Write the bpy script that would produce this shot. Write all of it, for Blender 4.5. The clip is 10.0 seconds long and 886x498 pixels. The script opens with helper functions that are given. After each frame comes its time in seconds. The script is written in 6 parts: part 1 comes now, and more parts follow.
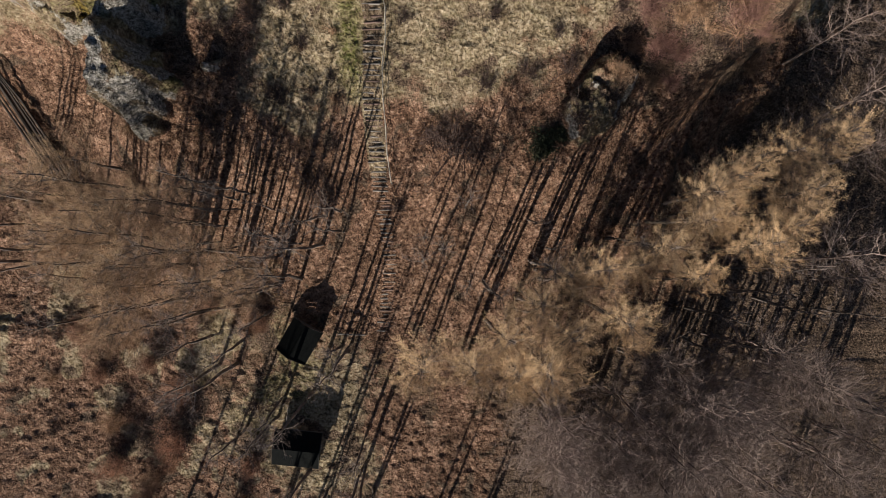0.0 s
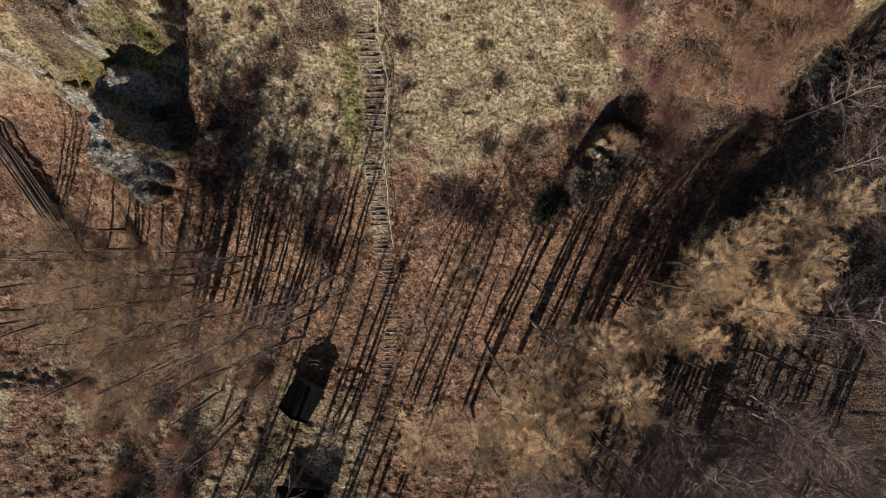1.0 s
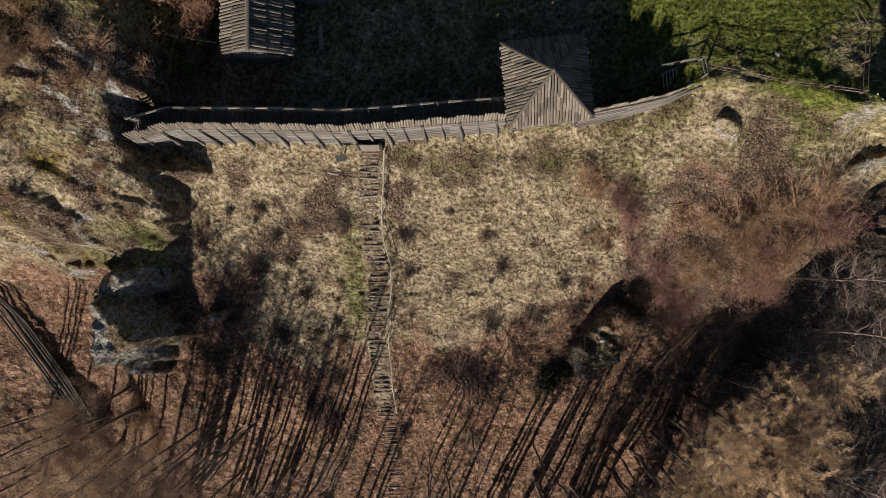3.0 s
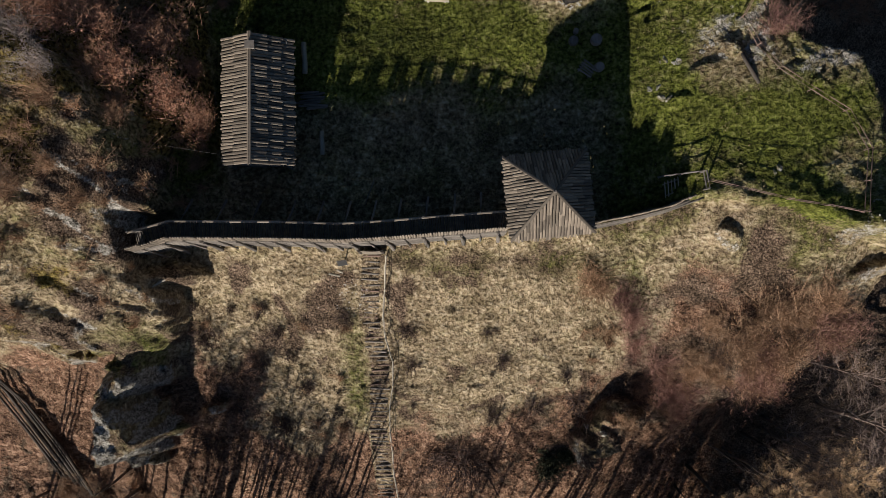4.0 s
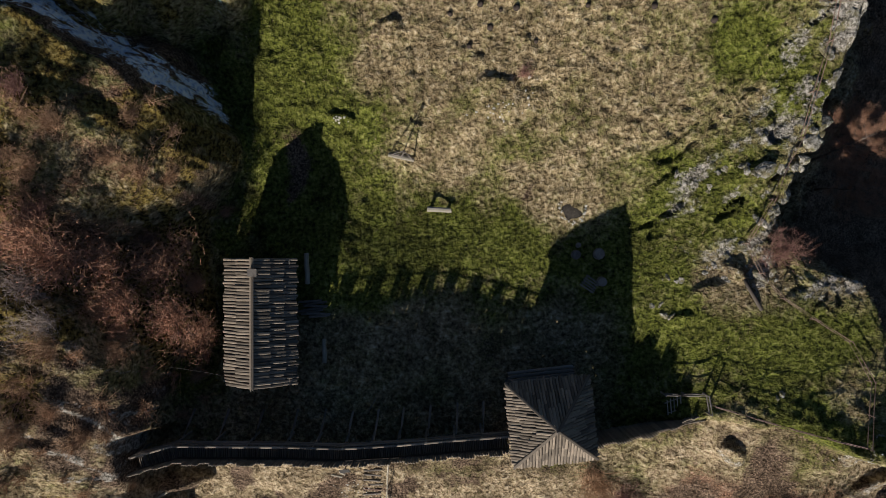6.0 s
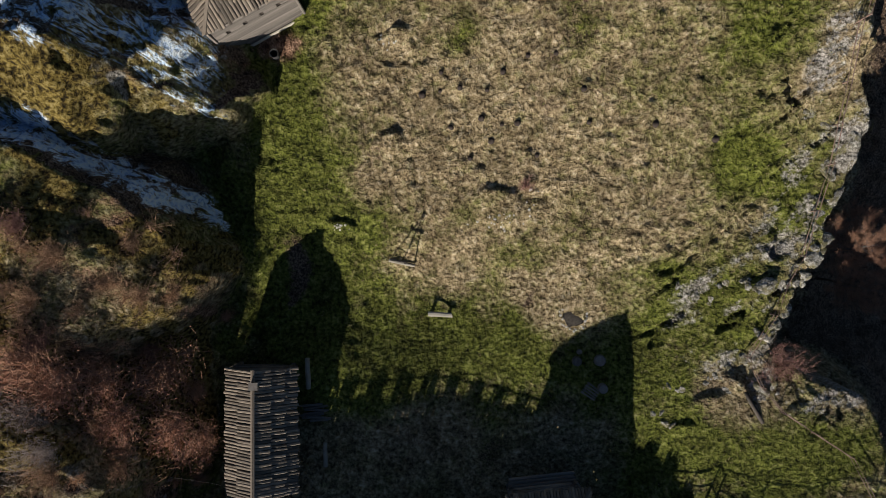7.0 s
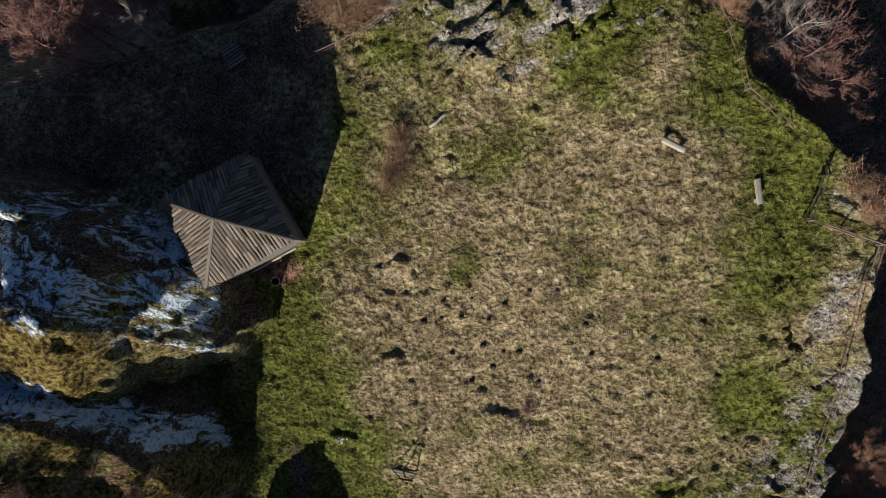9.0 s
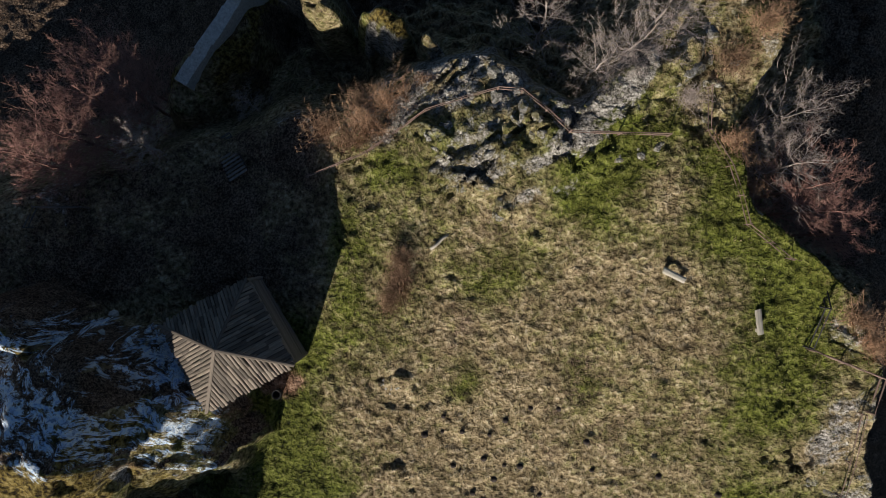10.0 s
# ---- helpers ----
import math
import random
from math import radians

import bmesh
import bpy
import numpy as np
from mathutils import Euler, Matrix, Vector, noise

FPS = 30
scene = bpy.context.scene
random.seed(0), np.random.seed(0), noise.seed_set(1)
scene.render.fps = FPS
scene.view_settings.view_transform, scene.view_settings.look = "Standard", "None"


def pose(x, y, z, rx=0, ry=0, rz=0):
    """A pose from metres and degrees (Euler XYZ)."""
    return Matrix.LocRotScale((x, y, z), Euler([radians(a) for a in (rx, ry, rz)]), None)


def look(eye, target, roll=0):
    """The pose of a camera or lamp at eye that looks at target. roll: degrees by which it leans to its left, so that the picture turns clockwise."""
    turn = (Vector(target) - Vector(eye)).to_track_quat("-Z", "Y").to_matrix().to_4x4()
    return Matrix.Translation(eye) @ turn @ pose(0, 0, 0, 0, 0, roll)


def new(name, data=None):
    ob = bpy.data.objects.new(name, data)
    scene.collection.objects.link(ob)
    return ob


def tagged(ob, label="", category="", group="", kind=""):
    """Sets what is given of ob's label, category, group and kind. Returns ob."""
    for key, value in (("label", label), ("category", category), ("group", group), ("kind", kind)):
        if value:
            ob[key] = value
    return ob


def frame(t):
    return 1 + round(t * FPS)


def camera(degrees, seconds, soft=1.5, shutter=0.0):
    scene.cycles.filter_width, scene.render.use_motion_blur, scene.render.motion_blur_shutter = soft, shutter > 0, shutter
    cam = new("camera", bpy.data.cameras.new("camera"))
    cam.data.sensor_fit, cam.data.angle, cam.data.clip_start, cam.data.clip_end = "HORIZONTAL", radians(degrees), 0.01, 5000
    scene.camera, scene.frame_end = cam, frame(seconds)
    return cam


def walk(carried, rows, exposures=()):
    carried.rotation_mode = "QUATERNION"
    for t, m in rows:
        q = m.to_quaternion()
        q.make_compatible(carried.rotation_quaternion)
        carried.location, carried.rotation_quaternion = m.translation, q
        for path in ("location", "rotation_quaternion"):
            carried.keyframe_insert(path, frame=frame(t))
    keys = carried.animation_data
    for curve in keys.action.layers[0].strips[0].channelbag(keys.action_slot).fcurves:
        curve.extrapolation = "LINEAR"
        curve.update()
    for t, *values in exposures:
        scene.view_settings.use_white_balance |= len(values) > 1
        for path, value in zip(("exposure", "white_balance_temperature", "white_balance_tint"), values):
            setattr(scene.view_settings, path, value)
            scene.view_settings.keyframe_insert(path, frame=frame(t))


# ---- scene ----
cam = camera(63.5, 10.0, soft=0.6)
EYE = 46.0
# seconds, metres ahead
AHEAD = [(0.0, 0.0), (0.5, 2.33), (1.0, 5.1), (1.5, 8.29), (2.0, 11.71), (2.5, 15.16), (3.0, 18.6), (3.5, 22.03), (4.0, 25.46), (4.5, 28.87),
         (5.0, 32.26), (5.5, 35.66), (6.0, 39.06), (6.5, 42.46), (7.0, 45.84), (7.5, 49.22), (8.0, 52.59), (8.5, 55.96), (9.0, 59.3), (9.5, 62.65), (10.0, 66.0)]
walk(cam, [(t, pose(-1.89 * (t / 10) + 1.48 * (t / 10) ** 2 - 0.5 * (t / 10) ** 3, y, EYE, 0, 0, 0)) for t, y in AHEAD])

# ---- world, sun ----
SUN_EL, SUN_AZ = radians(17.0), radians(200.5)
world = bpy.data.worlds.new("world")
scene.world = world
world.use_nodes = True
wn = world.node_tree.nodes
sky = wn.new("ShaderNodeTexSky")
sky.sky_type, sky.sun_disc, sky.sun_elevation, sky.sun_rotation = "NISHITA", False, SUN_EL, SUN_AZ
sky.ozone_density = 4.5
wn["Background"].inputs["Strength"].default_value = 0.042
world.node_tree.links.new(sky.outputs[0], wn["Background"].inputs["Color"])
sun_way = Vector((-math.sin(SUN_AZ) * math.cos(SUN_EL), -math.cos(SUN_AZ) * math.cos(SUN_EL), -math.sin(SUN_EL)))
sun_data = bpy.data.lights.new("sun", "SUN")
sun_data.energy, sun_data.angle, sun_data.color = 5.0, radians(0.55), (1.0, 0.91, 0.8)
sun = new("sun", sun_data)
sun.matrix_world = look((-40, -110, 90), Vector((-40, -110, 90)) + sun_way)
scene.view_settings.exposure = 0.4

# ---- small kit ----
rng = random.Random(7)


class Shape:
    """Collects vertices and faces of one mesh."""

    def __init__(self):
        self.v, self.f = [], []

    def box(self, size, m=None, jitter=0.0):
        sx, sy, sz = (s / 2 for s in size)
        b = len(self.v)
        for x, y, z in ((-1, -1, -1), (1, -1, -1), (1, 1, -1), (-1, 1, -1), (-1, -1, 1), (1, -1, 1), (1, 1, 1), (-1, 1, 1)):
            p = Vector((x * sx + rng.uniform(-jitter, jitter), y * sy + rng.uniform(-jitter, jitter), z * sz + rng.uniform(-jitter, jitter)))
            self.v.append(tuple(m @ p if m else p))
        for q in ((0, 3, 2, 1), (4, 5, 6, 7), (0, 1, 5, 4), (1, 2, 6, 5), (2, 3, 7, 6), (3, 0, 4, 7)):
            self.f.append(tuple(b + i for i in q))
        return self

    def beam(self, a, b, w, h, roll=0.0, jitter=0.0):
        """A squared timber from a to b."""
        a, b = Vector(a), Vector(b)
        m = Matrix.Translation((a + b) / 2) @ (b - a).to_track_quat("Y", "Z").to_matrix().to_4x4() @ pose(0, 0, 0, 0, roll, 0)
        return self.box((w, (b - a).length, h), m, jitter)

    def tube(self, pts, radii, sides=5, cap=True):
        """A tapered round along a line of points."""
        b = len(self.v)
        n = len(pts)
        for i, p in enumerate(pts):
            p = Vector(p)
            d = Vector(pts[min(i + 1, n - 1)]) - Vector(pts[max(i - 1, 0)])
            q = d.to_track_quat("Z", "Y")
            for k in range(sides):
                a = 2 * math.pi * k / sides
                self.v.append(tuple(p + q @ Vector((math.cos(a) * radii[i], math.sin(a) * radii[i], 0))))
        for i in range(n - 1):
            for k in range(sides):
                k2 = (k + 1) % sides
                self.f.append((b + i * sides + k, b + i * sides + k2, b + (i + 1) * sides + k2, b + (i + 1) * sides + k))
        if cap:
            self.f.append(tuple(b + k for k in reversed(range(sides))))
            self.f.append(tuple(b + (n - 1) * sides + k for k in range(sides)))
        return self

    def spike(self, a, b, r):
        """A thin pointed twig."""
        d = b - a
        u = Vector((-d.y, d.x, 0.0))
        if u.length < 1e-6:
            u = Vector((1, 0, 0))
        u.normalize()
        w = d.cross(u).normalized()
        i = len(self.v)
        self.v += [tuple(a + u * r), tuple(a - u * (r * 0.5) + w * (r * 0.87)), tuple(a - u * (r * 0.5) - w * (r * 0.87)), tuple(b)]
        self.f += [(i, i + 1, i + 3), (i + 1, i + 2, i + 3), (i + 2, i, i + 3)]
        return self

    def mesh(self, name, material, smooth=False):
        me = bpy.data.meshes.new(name)
        me.from_pydata(self.v, [], self.f)
        me.materials.append(material)
        if smooth:
            me.polygons.foreach_set("use_smooth", [True] * len(me.polygons))
        me.update()
        return me


def part(name, shape, material, parent=None, label="", smooth=False):
    """Links a shape (or a ready mesh) as one mesh object under a thing or a part."""
    me = shape.mesh(name, material, smooth) if isinstance(shape, Shape) else shape
    ob = new(name, me)
    if parent:
        ob.parent = parent
    return tagged(ob, label)


def thing(name, label, category, m=None, group="", kind=""):
    ob = new(name)
    ob.empty_display_size = 0.2
    if m:
        ob.matrix_basis = m
    return tagged(ob, label, category, group, kind)


# ---- materials ----
def nodes_of(name):
    mat = bpy.data.materials.new(name)
    mat.use_nodes = True
    t = mat.node_tree
    return mat, t.nodes, t.links, t.nodes["Principled BSDF"]


def noise_node(n, l, vec, scale, detail=4.0, rough=0.6, dist=0.0):
    t = n.new("ShaderNodeTexNoise")
    t.inputs["Scale"].default_value, t.inputs["Detail"].default_value = scale, detail
    t.inputs["Roughness"].default_value, t.inputs["Distortion"].default_value = rough, dist
    if vec:
        l.new(vec, t.inputs["Vector"])
    return t.outputs["Fac"]


def ramp(n, l, fac, stops):
    r = n.new("ShaderNodeValToRGB")
    e = r.color_ramp.elements
    while len(e) < len(stops):
        e.new(0.5)
    for s, (p, c) in zip(e, stops):
        s.position, s.color = p, (*c, 1) if len(c) == 3 else c
    l.new(fac, r.inputs[0])
    return r.outputs[0]


def mix(n, l, fac, a, b, kind="MIX"):
    m = n.new("ShaderNodeMix")
    m.data_type, m.blend_type = "RGBA", kind
    for sock, v in ((m.inputs[0], fac), (m.inputs[6], a), (m.inputs[7], b)):
        if isinstance(v, (int, float)):
            sock.default_value = v
        elif isinstance(v, tuple):
            sock.default_value = (*v, 1)
        else:
            l.new(v, sock)
    return m.outputs[2]


def maths(n, l, op, a, b=0.0, clamp=False):
    m = n.new("ShaderNodeMath")
    m.operation, m.use_clamp = op, clamp
    for sock, v in ((m.inputs[0], a), (m.inputs[1], b)):
        if isinstance(v, (int, float)):
            sock.default_value = v
        else:
            l.new(v, sock)
    return m.outputs[0]


def bump(n, l, height, strength, distance, bsdf, before=None):
    b = n.new("ShaderNodeBump")
    b.inputs["Strength"].default_value, b.inputs["Distance"].default_value = strength, distance
    l.new(height, b.inputs["Height"])
    if before:
        l.new(before, b.inputs["Normal"])
    l.new(b.outputs[0], bsdf.inputs["Normal"])
    return b.outputs[0]


def wood(name, dark, light, stretch=(1.0, 1.0, 1.0), rough=0.85, spread=0.35):
    """Weathered timber: grain along the stretch's small axis, a tone of its own for each piece."""
    mat, n, l, p = nodes_of(name)
    co = n.new("ShaderNodeTexCoord").outputs["Object"]
    mp = n.new("ShaderNodeMapping")
    mp.inputs["Scale"].default_value = stretch
    own = n.new("ShaderNodeVectorMath")
    own.operation = "ADD"
    l.new(co, own.inputs[0])
    far = maths(n, l, "MULTIPLY", n.new("ShaderNodeObjectInfo").outputs["Random"], 60.0)
    l.new(far, own.inputs[1])
    l.new(own.outputs[0], mp.inputs[0])
    fine = noise_node(n, l, mp.outputs[0], 9.0, 6.0, 0.7)
    big = noise_node(n, l, co, 0.9, 3.0)
    c = ramp(n, l, fine, [(0.25, dark), (0.75, light)])
    c = mix(n, l, maths(n, l, "MULTIPLY", big, 0.6), c, tuple(x * 0.55 for x in light), "MIX")
    info = n.new("ShaderNodeObjectInfo").outputs["Random"]
    isl = n.new("ShaderNodeNewGeometry").outputs["Random Per Island"]
    r = maths(n, l, "ADD", maths(n, l, "MULTIPLY", info, 0.85), maths(n, l, "MULTIPLY", isl, 0.15))
    r = maths(n, l, "ADD", maths(n, l, "MULTIPLY", r, 2 * spread), 1 - spread)
    grey = n.new("ShaderNodeCombineColor")
    for k in range(3):
        l.new(r, grey.inputs[k])
    c = mix(n, l, 1.0, c, grey.outputs[0], "MULTIPLY")
    l.new(c, p.inputs["Base Color"])
    p.inputs["Roughness"].default_value = rough
    bump(n, l, fine, 0.5, 0.012, p)
    return mat


def bark(name, dark, light, spread=0.25):
    mat, n, l, p = nodes_of(name)
    co = n.new("ShaderNodeTexCoord").outputs["Object"]
    f = noise_node(n, l, co, 1.7, 5.0, 0.7)
    c = ramp(n, l, f, [(0.3, dark), (0.7, light)])
    info = n.new("ShaderNodeObjectInfo").outputs["Random"]
    r = maths(n, l, "ADD", maths(n, l, "MULTIPLY", info, 2 * spread), 1 - spread)
    grey = n.new("ShaderNodeCombineColor")
    for k in range(3):
        l.new(r, grey.inputs[k])
    c = mix(n, l, 1.0, c, grey.outputs[0], "MULTIPLY")
    l.new(c, p.inputs["Base Color"])
    p.inputs["Roughness"].default_value = 0.9
    return mat


def stone_mat(name, dark, light, scale=3.0):
    mat, n, l, p = nodes_of(name)
    co = n.new("ShaderNodeTexCoord").outputs["Object"]
    f = noise_node(n, l, co, scale, 7.0, 0.7)
    g = noise_node(n, l, co, scale * 0.3, 3.0)
    c = ramp(n, l, f, [(0.3, dark), (0.65, light)])
    c = mix(n, l, maths(n, l, "MULTIPLY", g, 0.5), c, dark)
    l.new(c, p.inputs["Base Color"])
    p.inputs["Roughness"].default_value = 0.92
    bump(n, l, f, 0.7, 0.03, p)
    return mat


def rock_mat():
    """Lichened limestone: pale and dark specks, ochre lichen, mossy tops."""
    mat, n, l, p = nodes_of("weathered_limestone")
    co = n.new("ShaderNodeNewGeometry").outputs["Position"]
    f = noise_node(n, l, co, 7.0, 6.0, 0.78, 0.4)
    g = noise_node(n, l, co, 1.6, 4.0, 0.65)
    c = ramp(n, l, f, [(0.38, (0.03, 0.028, 0.02)), (0.47, (0.17, 0.16, 0.135)), (0.54, (0.36, 0.345, 0.31)), (0.64, (0.62, 0.6, 0.55))])
    c = mix(n, l, ramp(n, l, g, [(0.48, (0.0, 0.0, 0.0)), (0.6, (0.8, 0.8, 0.8))]), c, (0.16, 0.14, 0.05))
    l.new(c, p.inputs["Base Color"])
    p.inputs["Roughness"].default_value = 0.95
    bump(n, l, f, 1.0, 0.12, p)
    return mat


GRAIN = (0.5, 0.22, 0.5)
M_ROOF = wood("roof_board_wood", (0.028, 0.022, 0.017), (0.28, 0.232, 0.182), GRAIN, spread=0.62)
M_PLANK = wood("grey_plank_wood", (0.046, 0.041, 0.038), (0.265, 0.236, 0.208), GRAIN, spread=0.45)
M_PALE = wood("pale_stake_wood", (0.08, 0.067, 0.055), (0.285, 0.24, 0.192), GRAIN)
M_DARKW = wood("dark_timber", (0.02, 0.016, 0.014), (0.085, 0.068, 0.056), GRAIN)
M_RUST = wood("red_brown_rail", (0.07, 0.045, 0.036), (0.26, 0.175, 0.14), GRAIN)
M_BENCH = wood("pale_bench_wood", (0.22, 0.2, 0.16), (0.6, 0.55, 0.45), GRAIN)
M_TAR = stone_mat("tarred_roof", (0.004, 0.005, 0.005), (0.011, 0.012, 0.012), 5.0)
M_TAR.node_tree.nodes["Principled BSDF"].inputs["Specular IOR Level"].default_value = 0.05
M_METAL = stone_mat("black_painted_metal", (0.015, 0.015, 0.016), (0.04, 0.04, 0.04), 8.0)
M_STONE = stone_mat("white_limestone", (0.3, 0.29, 0.26), (0.7, 0.68, 0.63), 6.0)
M_ROCK = rock_mat()
M_ASH = stone_mat("grey_ash", (0.018, 0.015, 0.012), (0.09, 0.077, 0.062), 9.0)
M_SOIL = stone_mat("fresh_earth", (0.02, 0.014, 0.011), (0.06, 0.042, 0.034), 7.0)
M_BARK = bark("grey_bark", (0.07, 0.055, 0.048), (0.2, 0.165, 0.145))
M_TWIG_GREY = bark("grey_twigs", (0.11, 0.08, 0.068), (0.31, 0.235, 0.2))
M_TWIG_TAN = bark("tan_twigs", (0.42, 0.28, 0.155), (0.72, 0.51, 0.3), 0.2)
M_TWIG_BROWN = bark("brown_twigs", (0.28, 0.18, 0.105), (0.52, 0.35, 0.21))
M_TWIG_RED = bark("red_twigs", (0.16, 0.08, 0.064), (0.36, 0.2, 0.16))
M_TWIG_PALE = bark("pale_twigs", (0.2, 0.165, 0.145), (0.4, 0.335, 0.3))
M_BUSH = bark("brown_bush_twigs", (0.2, 0.122, 0.075), (0.46, 0.29, 0.175), 0.35)
M_TWIG_DARK = bark("dark_brown_twigs", (0.03, 0.02, 0.017), (0.11, 0.07, 0.058))
M_JUNIPER = bark("juniper_green", (0.02, 0.026, 0.012), (0.06, 0.07, 0.03))
M_LEAF = bark("orange_dead_leaves", (0.22, 0.115, 0.072), (0.46, 0.255, 0.165))


def ground_material():
    mat, n, l, p = nodes_of("hill_ground")
    co = n.new("ShaderNodeTexCoord").outputs["Object"]
    a = n.new("ShaderNodeAttribute")
    a.attribute_name = "cover_a"
    b = n.new("ShaderNodeAttribute")
    b.attribute_name = "cover_b"
    sa, sb = n.new("ShaderNodeSeparateColor"), n.new("ShaderNodeSeparateColor")
    l.new(a.outputs["Color"], sa.inputs[0])
    l.new(b.outputs["Color"], sb.inputs[0])
    dry, green, litter = sa.outputs
    rock, moss, soil = sb.outputs
    fine = noise_node(n, l, co, 7.5, 5.0, 0.8, 0.5)
    tuft = noise_node(n, l, co, 2.6, 6.0, 0.78, 0.3)
    broad = noise_node(n, l, co, 0.3, 5.0, 0.65)
    grain = noise_node(n, l, co, 13.0, 4.0, 0.75)
    clump = noise_node(n, l, co, 3.9, 3.0, 0.55, 0.3)
    both = maths(n, l, "ADD", maths(n, l, "MULTIPLY", fine, 0.3), maths(n, l, "MULTIPLY", clump, 0.7))
    c_dry = ramp(n, l, both, [(0.36, (0.068, 0.051, 0.0286)), (0.45, (0.245, 0.192, 0.109)), (0.54, (0.408, 0.33, 0.201)), (0.63, (0.585, 0.507, 0.357))])
    c_green = ramp(n, l, both, [(0.36, (0.0166, 0.0214, 0.00442)), (0.45, (0.0746, 0.0902, 0.0143)), (0.54, (0.145, 0.165, 0.0303)), (0.63, (0.248, 0.261, 0.0827))])
    c_lit = ramp(n, l, maths(n, l, "ADD", maths(n, l, "MULTIPLY", grain, 0.55), maths(n, l, "MULTIPLY", tuft, 0.45)),
                 [(0.42, (0.0194, 0.0123, 0.00909)), (0.475, (0.139, 0.077, 0.0497)), (0.525, (0.294, 0.172, 0.112)), (0.58, (0.542, 0.385, 0.282))])
    c_rock = ramp(n, l, maths(n, l, "ADD", maths(n, l, "MULTIPLY", fine, 0.5), maths(n, l, "MULTIPLY", tuft, 0.5)),
                  [(0.42, (0.0288, 0.0256, 0.021)), (0.46, (0.144, 0.135, 0.115)), (0.51, (0.331, 0.312, 0.28)), (0.57, (0.576, 0.554, 0.518))])
    c_moss = ramp(n, l, both, [(0.4, (0.02, 0.015, 0.006)), (0.465, (0.106, 0.077, 0.021)), (0.53, (0.205, 0.155, 0.04)), (0.6, (0.32, 0.255, 0.1))])
    # bare earth, also used to darken ground that lies in shade
    c_soil_shade = ramp(n, l, fine, [(0.4, (0.026, 0.018, 0.013)), (0.5, (0.125, 0.086, 0.06)), (0.58, (0.3, 0.225, 0.165))])

    def edge(v, sharp=5.0):
        w = maths(n, l, "ADD", maths(n, l, "SUBTRACT", v, 0.5), maths(n, l, "MULTIPLY", maths(n, l, "SUBTRACT", tuft, 0.5), 1.1))
        return maths(n, l, "ADD", maths(n, l, "MULTIPLY", w, sharp), 0.5, True)

    c_straw = ramp(n, l, both, [(0.37, (0.11, 0.082, 0.05)), (0.46, (0.29, 0.225, 0.142)), (0.54, (0.44, 0.358, 0.24)), (0.64, (0.6, 0.515, 0.38))])
    c_dry = mix(n, l, a.outputs["Alpha"], c_dry, c_straw)
    olive = noise_node(n, l, co, 1.3, 4.0, 0.65, 0.3)
    c_dry = mix(n, l, maths(n, l, "MULTIPLY", ramp(n, l, olive, [(0.5, (0.0, 0.0, 0.0)), (0.66, (0.5, 0.5, 0.5))]), maths(n, l, "SUBTRACT", 1.0, maths(n, l, "MULTIPLY", a.outputs["Alpha"], 0.6))), c_dry, c_green)
    c = mix(n, l, edge(dry, 3.0), c_soil_shade, c_dry)
    c = mix(n, l, edge(green, 2.2), c, c_green)
    c = mix(n, l, edge(litter, 3.5), c, c_lit)
    c = mix(n, l, edge(soil, 4.0), c, c_soil_shade)
    patch = noise_node(n, l, co, 0.85, 5.0, 0.7, 0.4)
    c = mix(n, l, 1.0, c, ramp(n, l, patch, [(0.36, (0.6, 0.58, 0.55)), (0.64, (1.3, 1.3, 1.32))]), "MULTIPLY")
    c = mix(n, l, edge(rock, 5.0), c, c_rock)
    c = mix(n, l, edge(moss, 4.0), c, c_moss)
    # white frost with the blue of skylight mixed into its colour
    c_frost_skylit = ramp(n, l, both, [(0.38, (0.3, 0.42, 0.62)), (0.46, (0.6, 0.78, 1.0)), (0.55, (0.84, 0.93, 1.0))])
    xyz = n.new("ShaderNodeSeparateXYZ")
    l.new(co, xyz.inputs[0])
    turned = n.new("ShaderNodeCombineXYZ")
    l.new(maths(n, l, "SUBTRACT", maths(n, l, "MULTIPLY", xyz.outputs[0], 0.46), maths(n, l, "MULTIPLY", xyz.outputs[1], 0.3)), turned.inputs[0])
    l.new(maths(n, l, "ADD", maths(n, l, "MULTIPLY", xyz.outputs[0], 0.54), maths(n, l, "MULTIPLY", xyz.outputs[1], 0.84)), turned.inputs[1])
    flow = noise_node(n, l, turned.outputs[0], 2.2, 7.0, 0.78, 0.7)
    rime = maths(n, l, "ADD", maths(n, l, "SUBTRACT", b.outputs["Alpha"], 0.5), maths(n, l, "MULTIPLY", maths(n, l, "SUBTRACT", flow, 0.5), 5.5))
    rime = maths(n, l, "MULTIPLY", maths(n, l, "ADD", maths(n, l, "MULTIPLY", rime, 3.2), 0.5, True), maths(n, l, "MULTIPLY", b.outputs["Alpha"], 4.0, True))
    c = mix(n, l, 0.55, c, ramp(n, l, broad, [(0.36, (0.5, 0.48, 0.46)), (0.64, (1.0, 0.99, 0.97))]), "MULTIPLY")
    c = mix(n, l, rime, c, c_frost_skylit)
    l.new(c, p.inputs["Base Color"])
    p.inputs["Roughness"].default_value = 0.95
    p.inputs["Specular IOR Level"].default_value = 0.15
    first = bump(n, l, clump, 1.0, 0.42, p)
    bump(n, l, fine, 0.6, 0.2, p, first)
    return mat


M_GROUND = ground_material()


# ---- the hill ----
def lattice(ix, iy, seed):
    h = (ix.astype(np.int64) * 374761393 + iy.astype(np.int64) * 668265263 + seed * 974634541) & 0xFFFFFFFF
    h = ((h ^ (h >> 13)) * 1274126177) & 0xFFFFFFFF
    return ((h ^ (h >> 16)) & 0xFFFF) / 65535.0


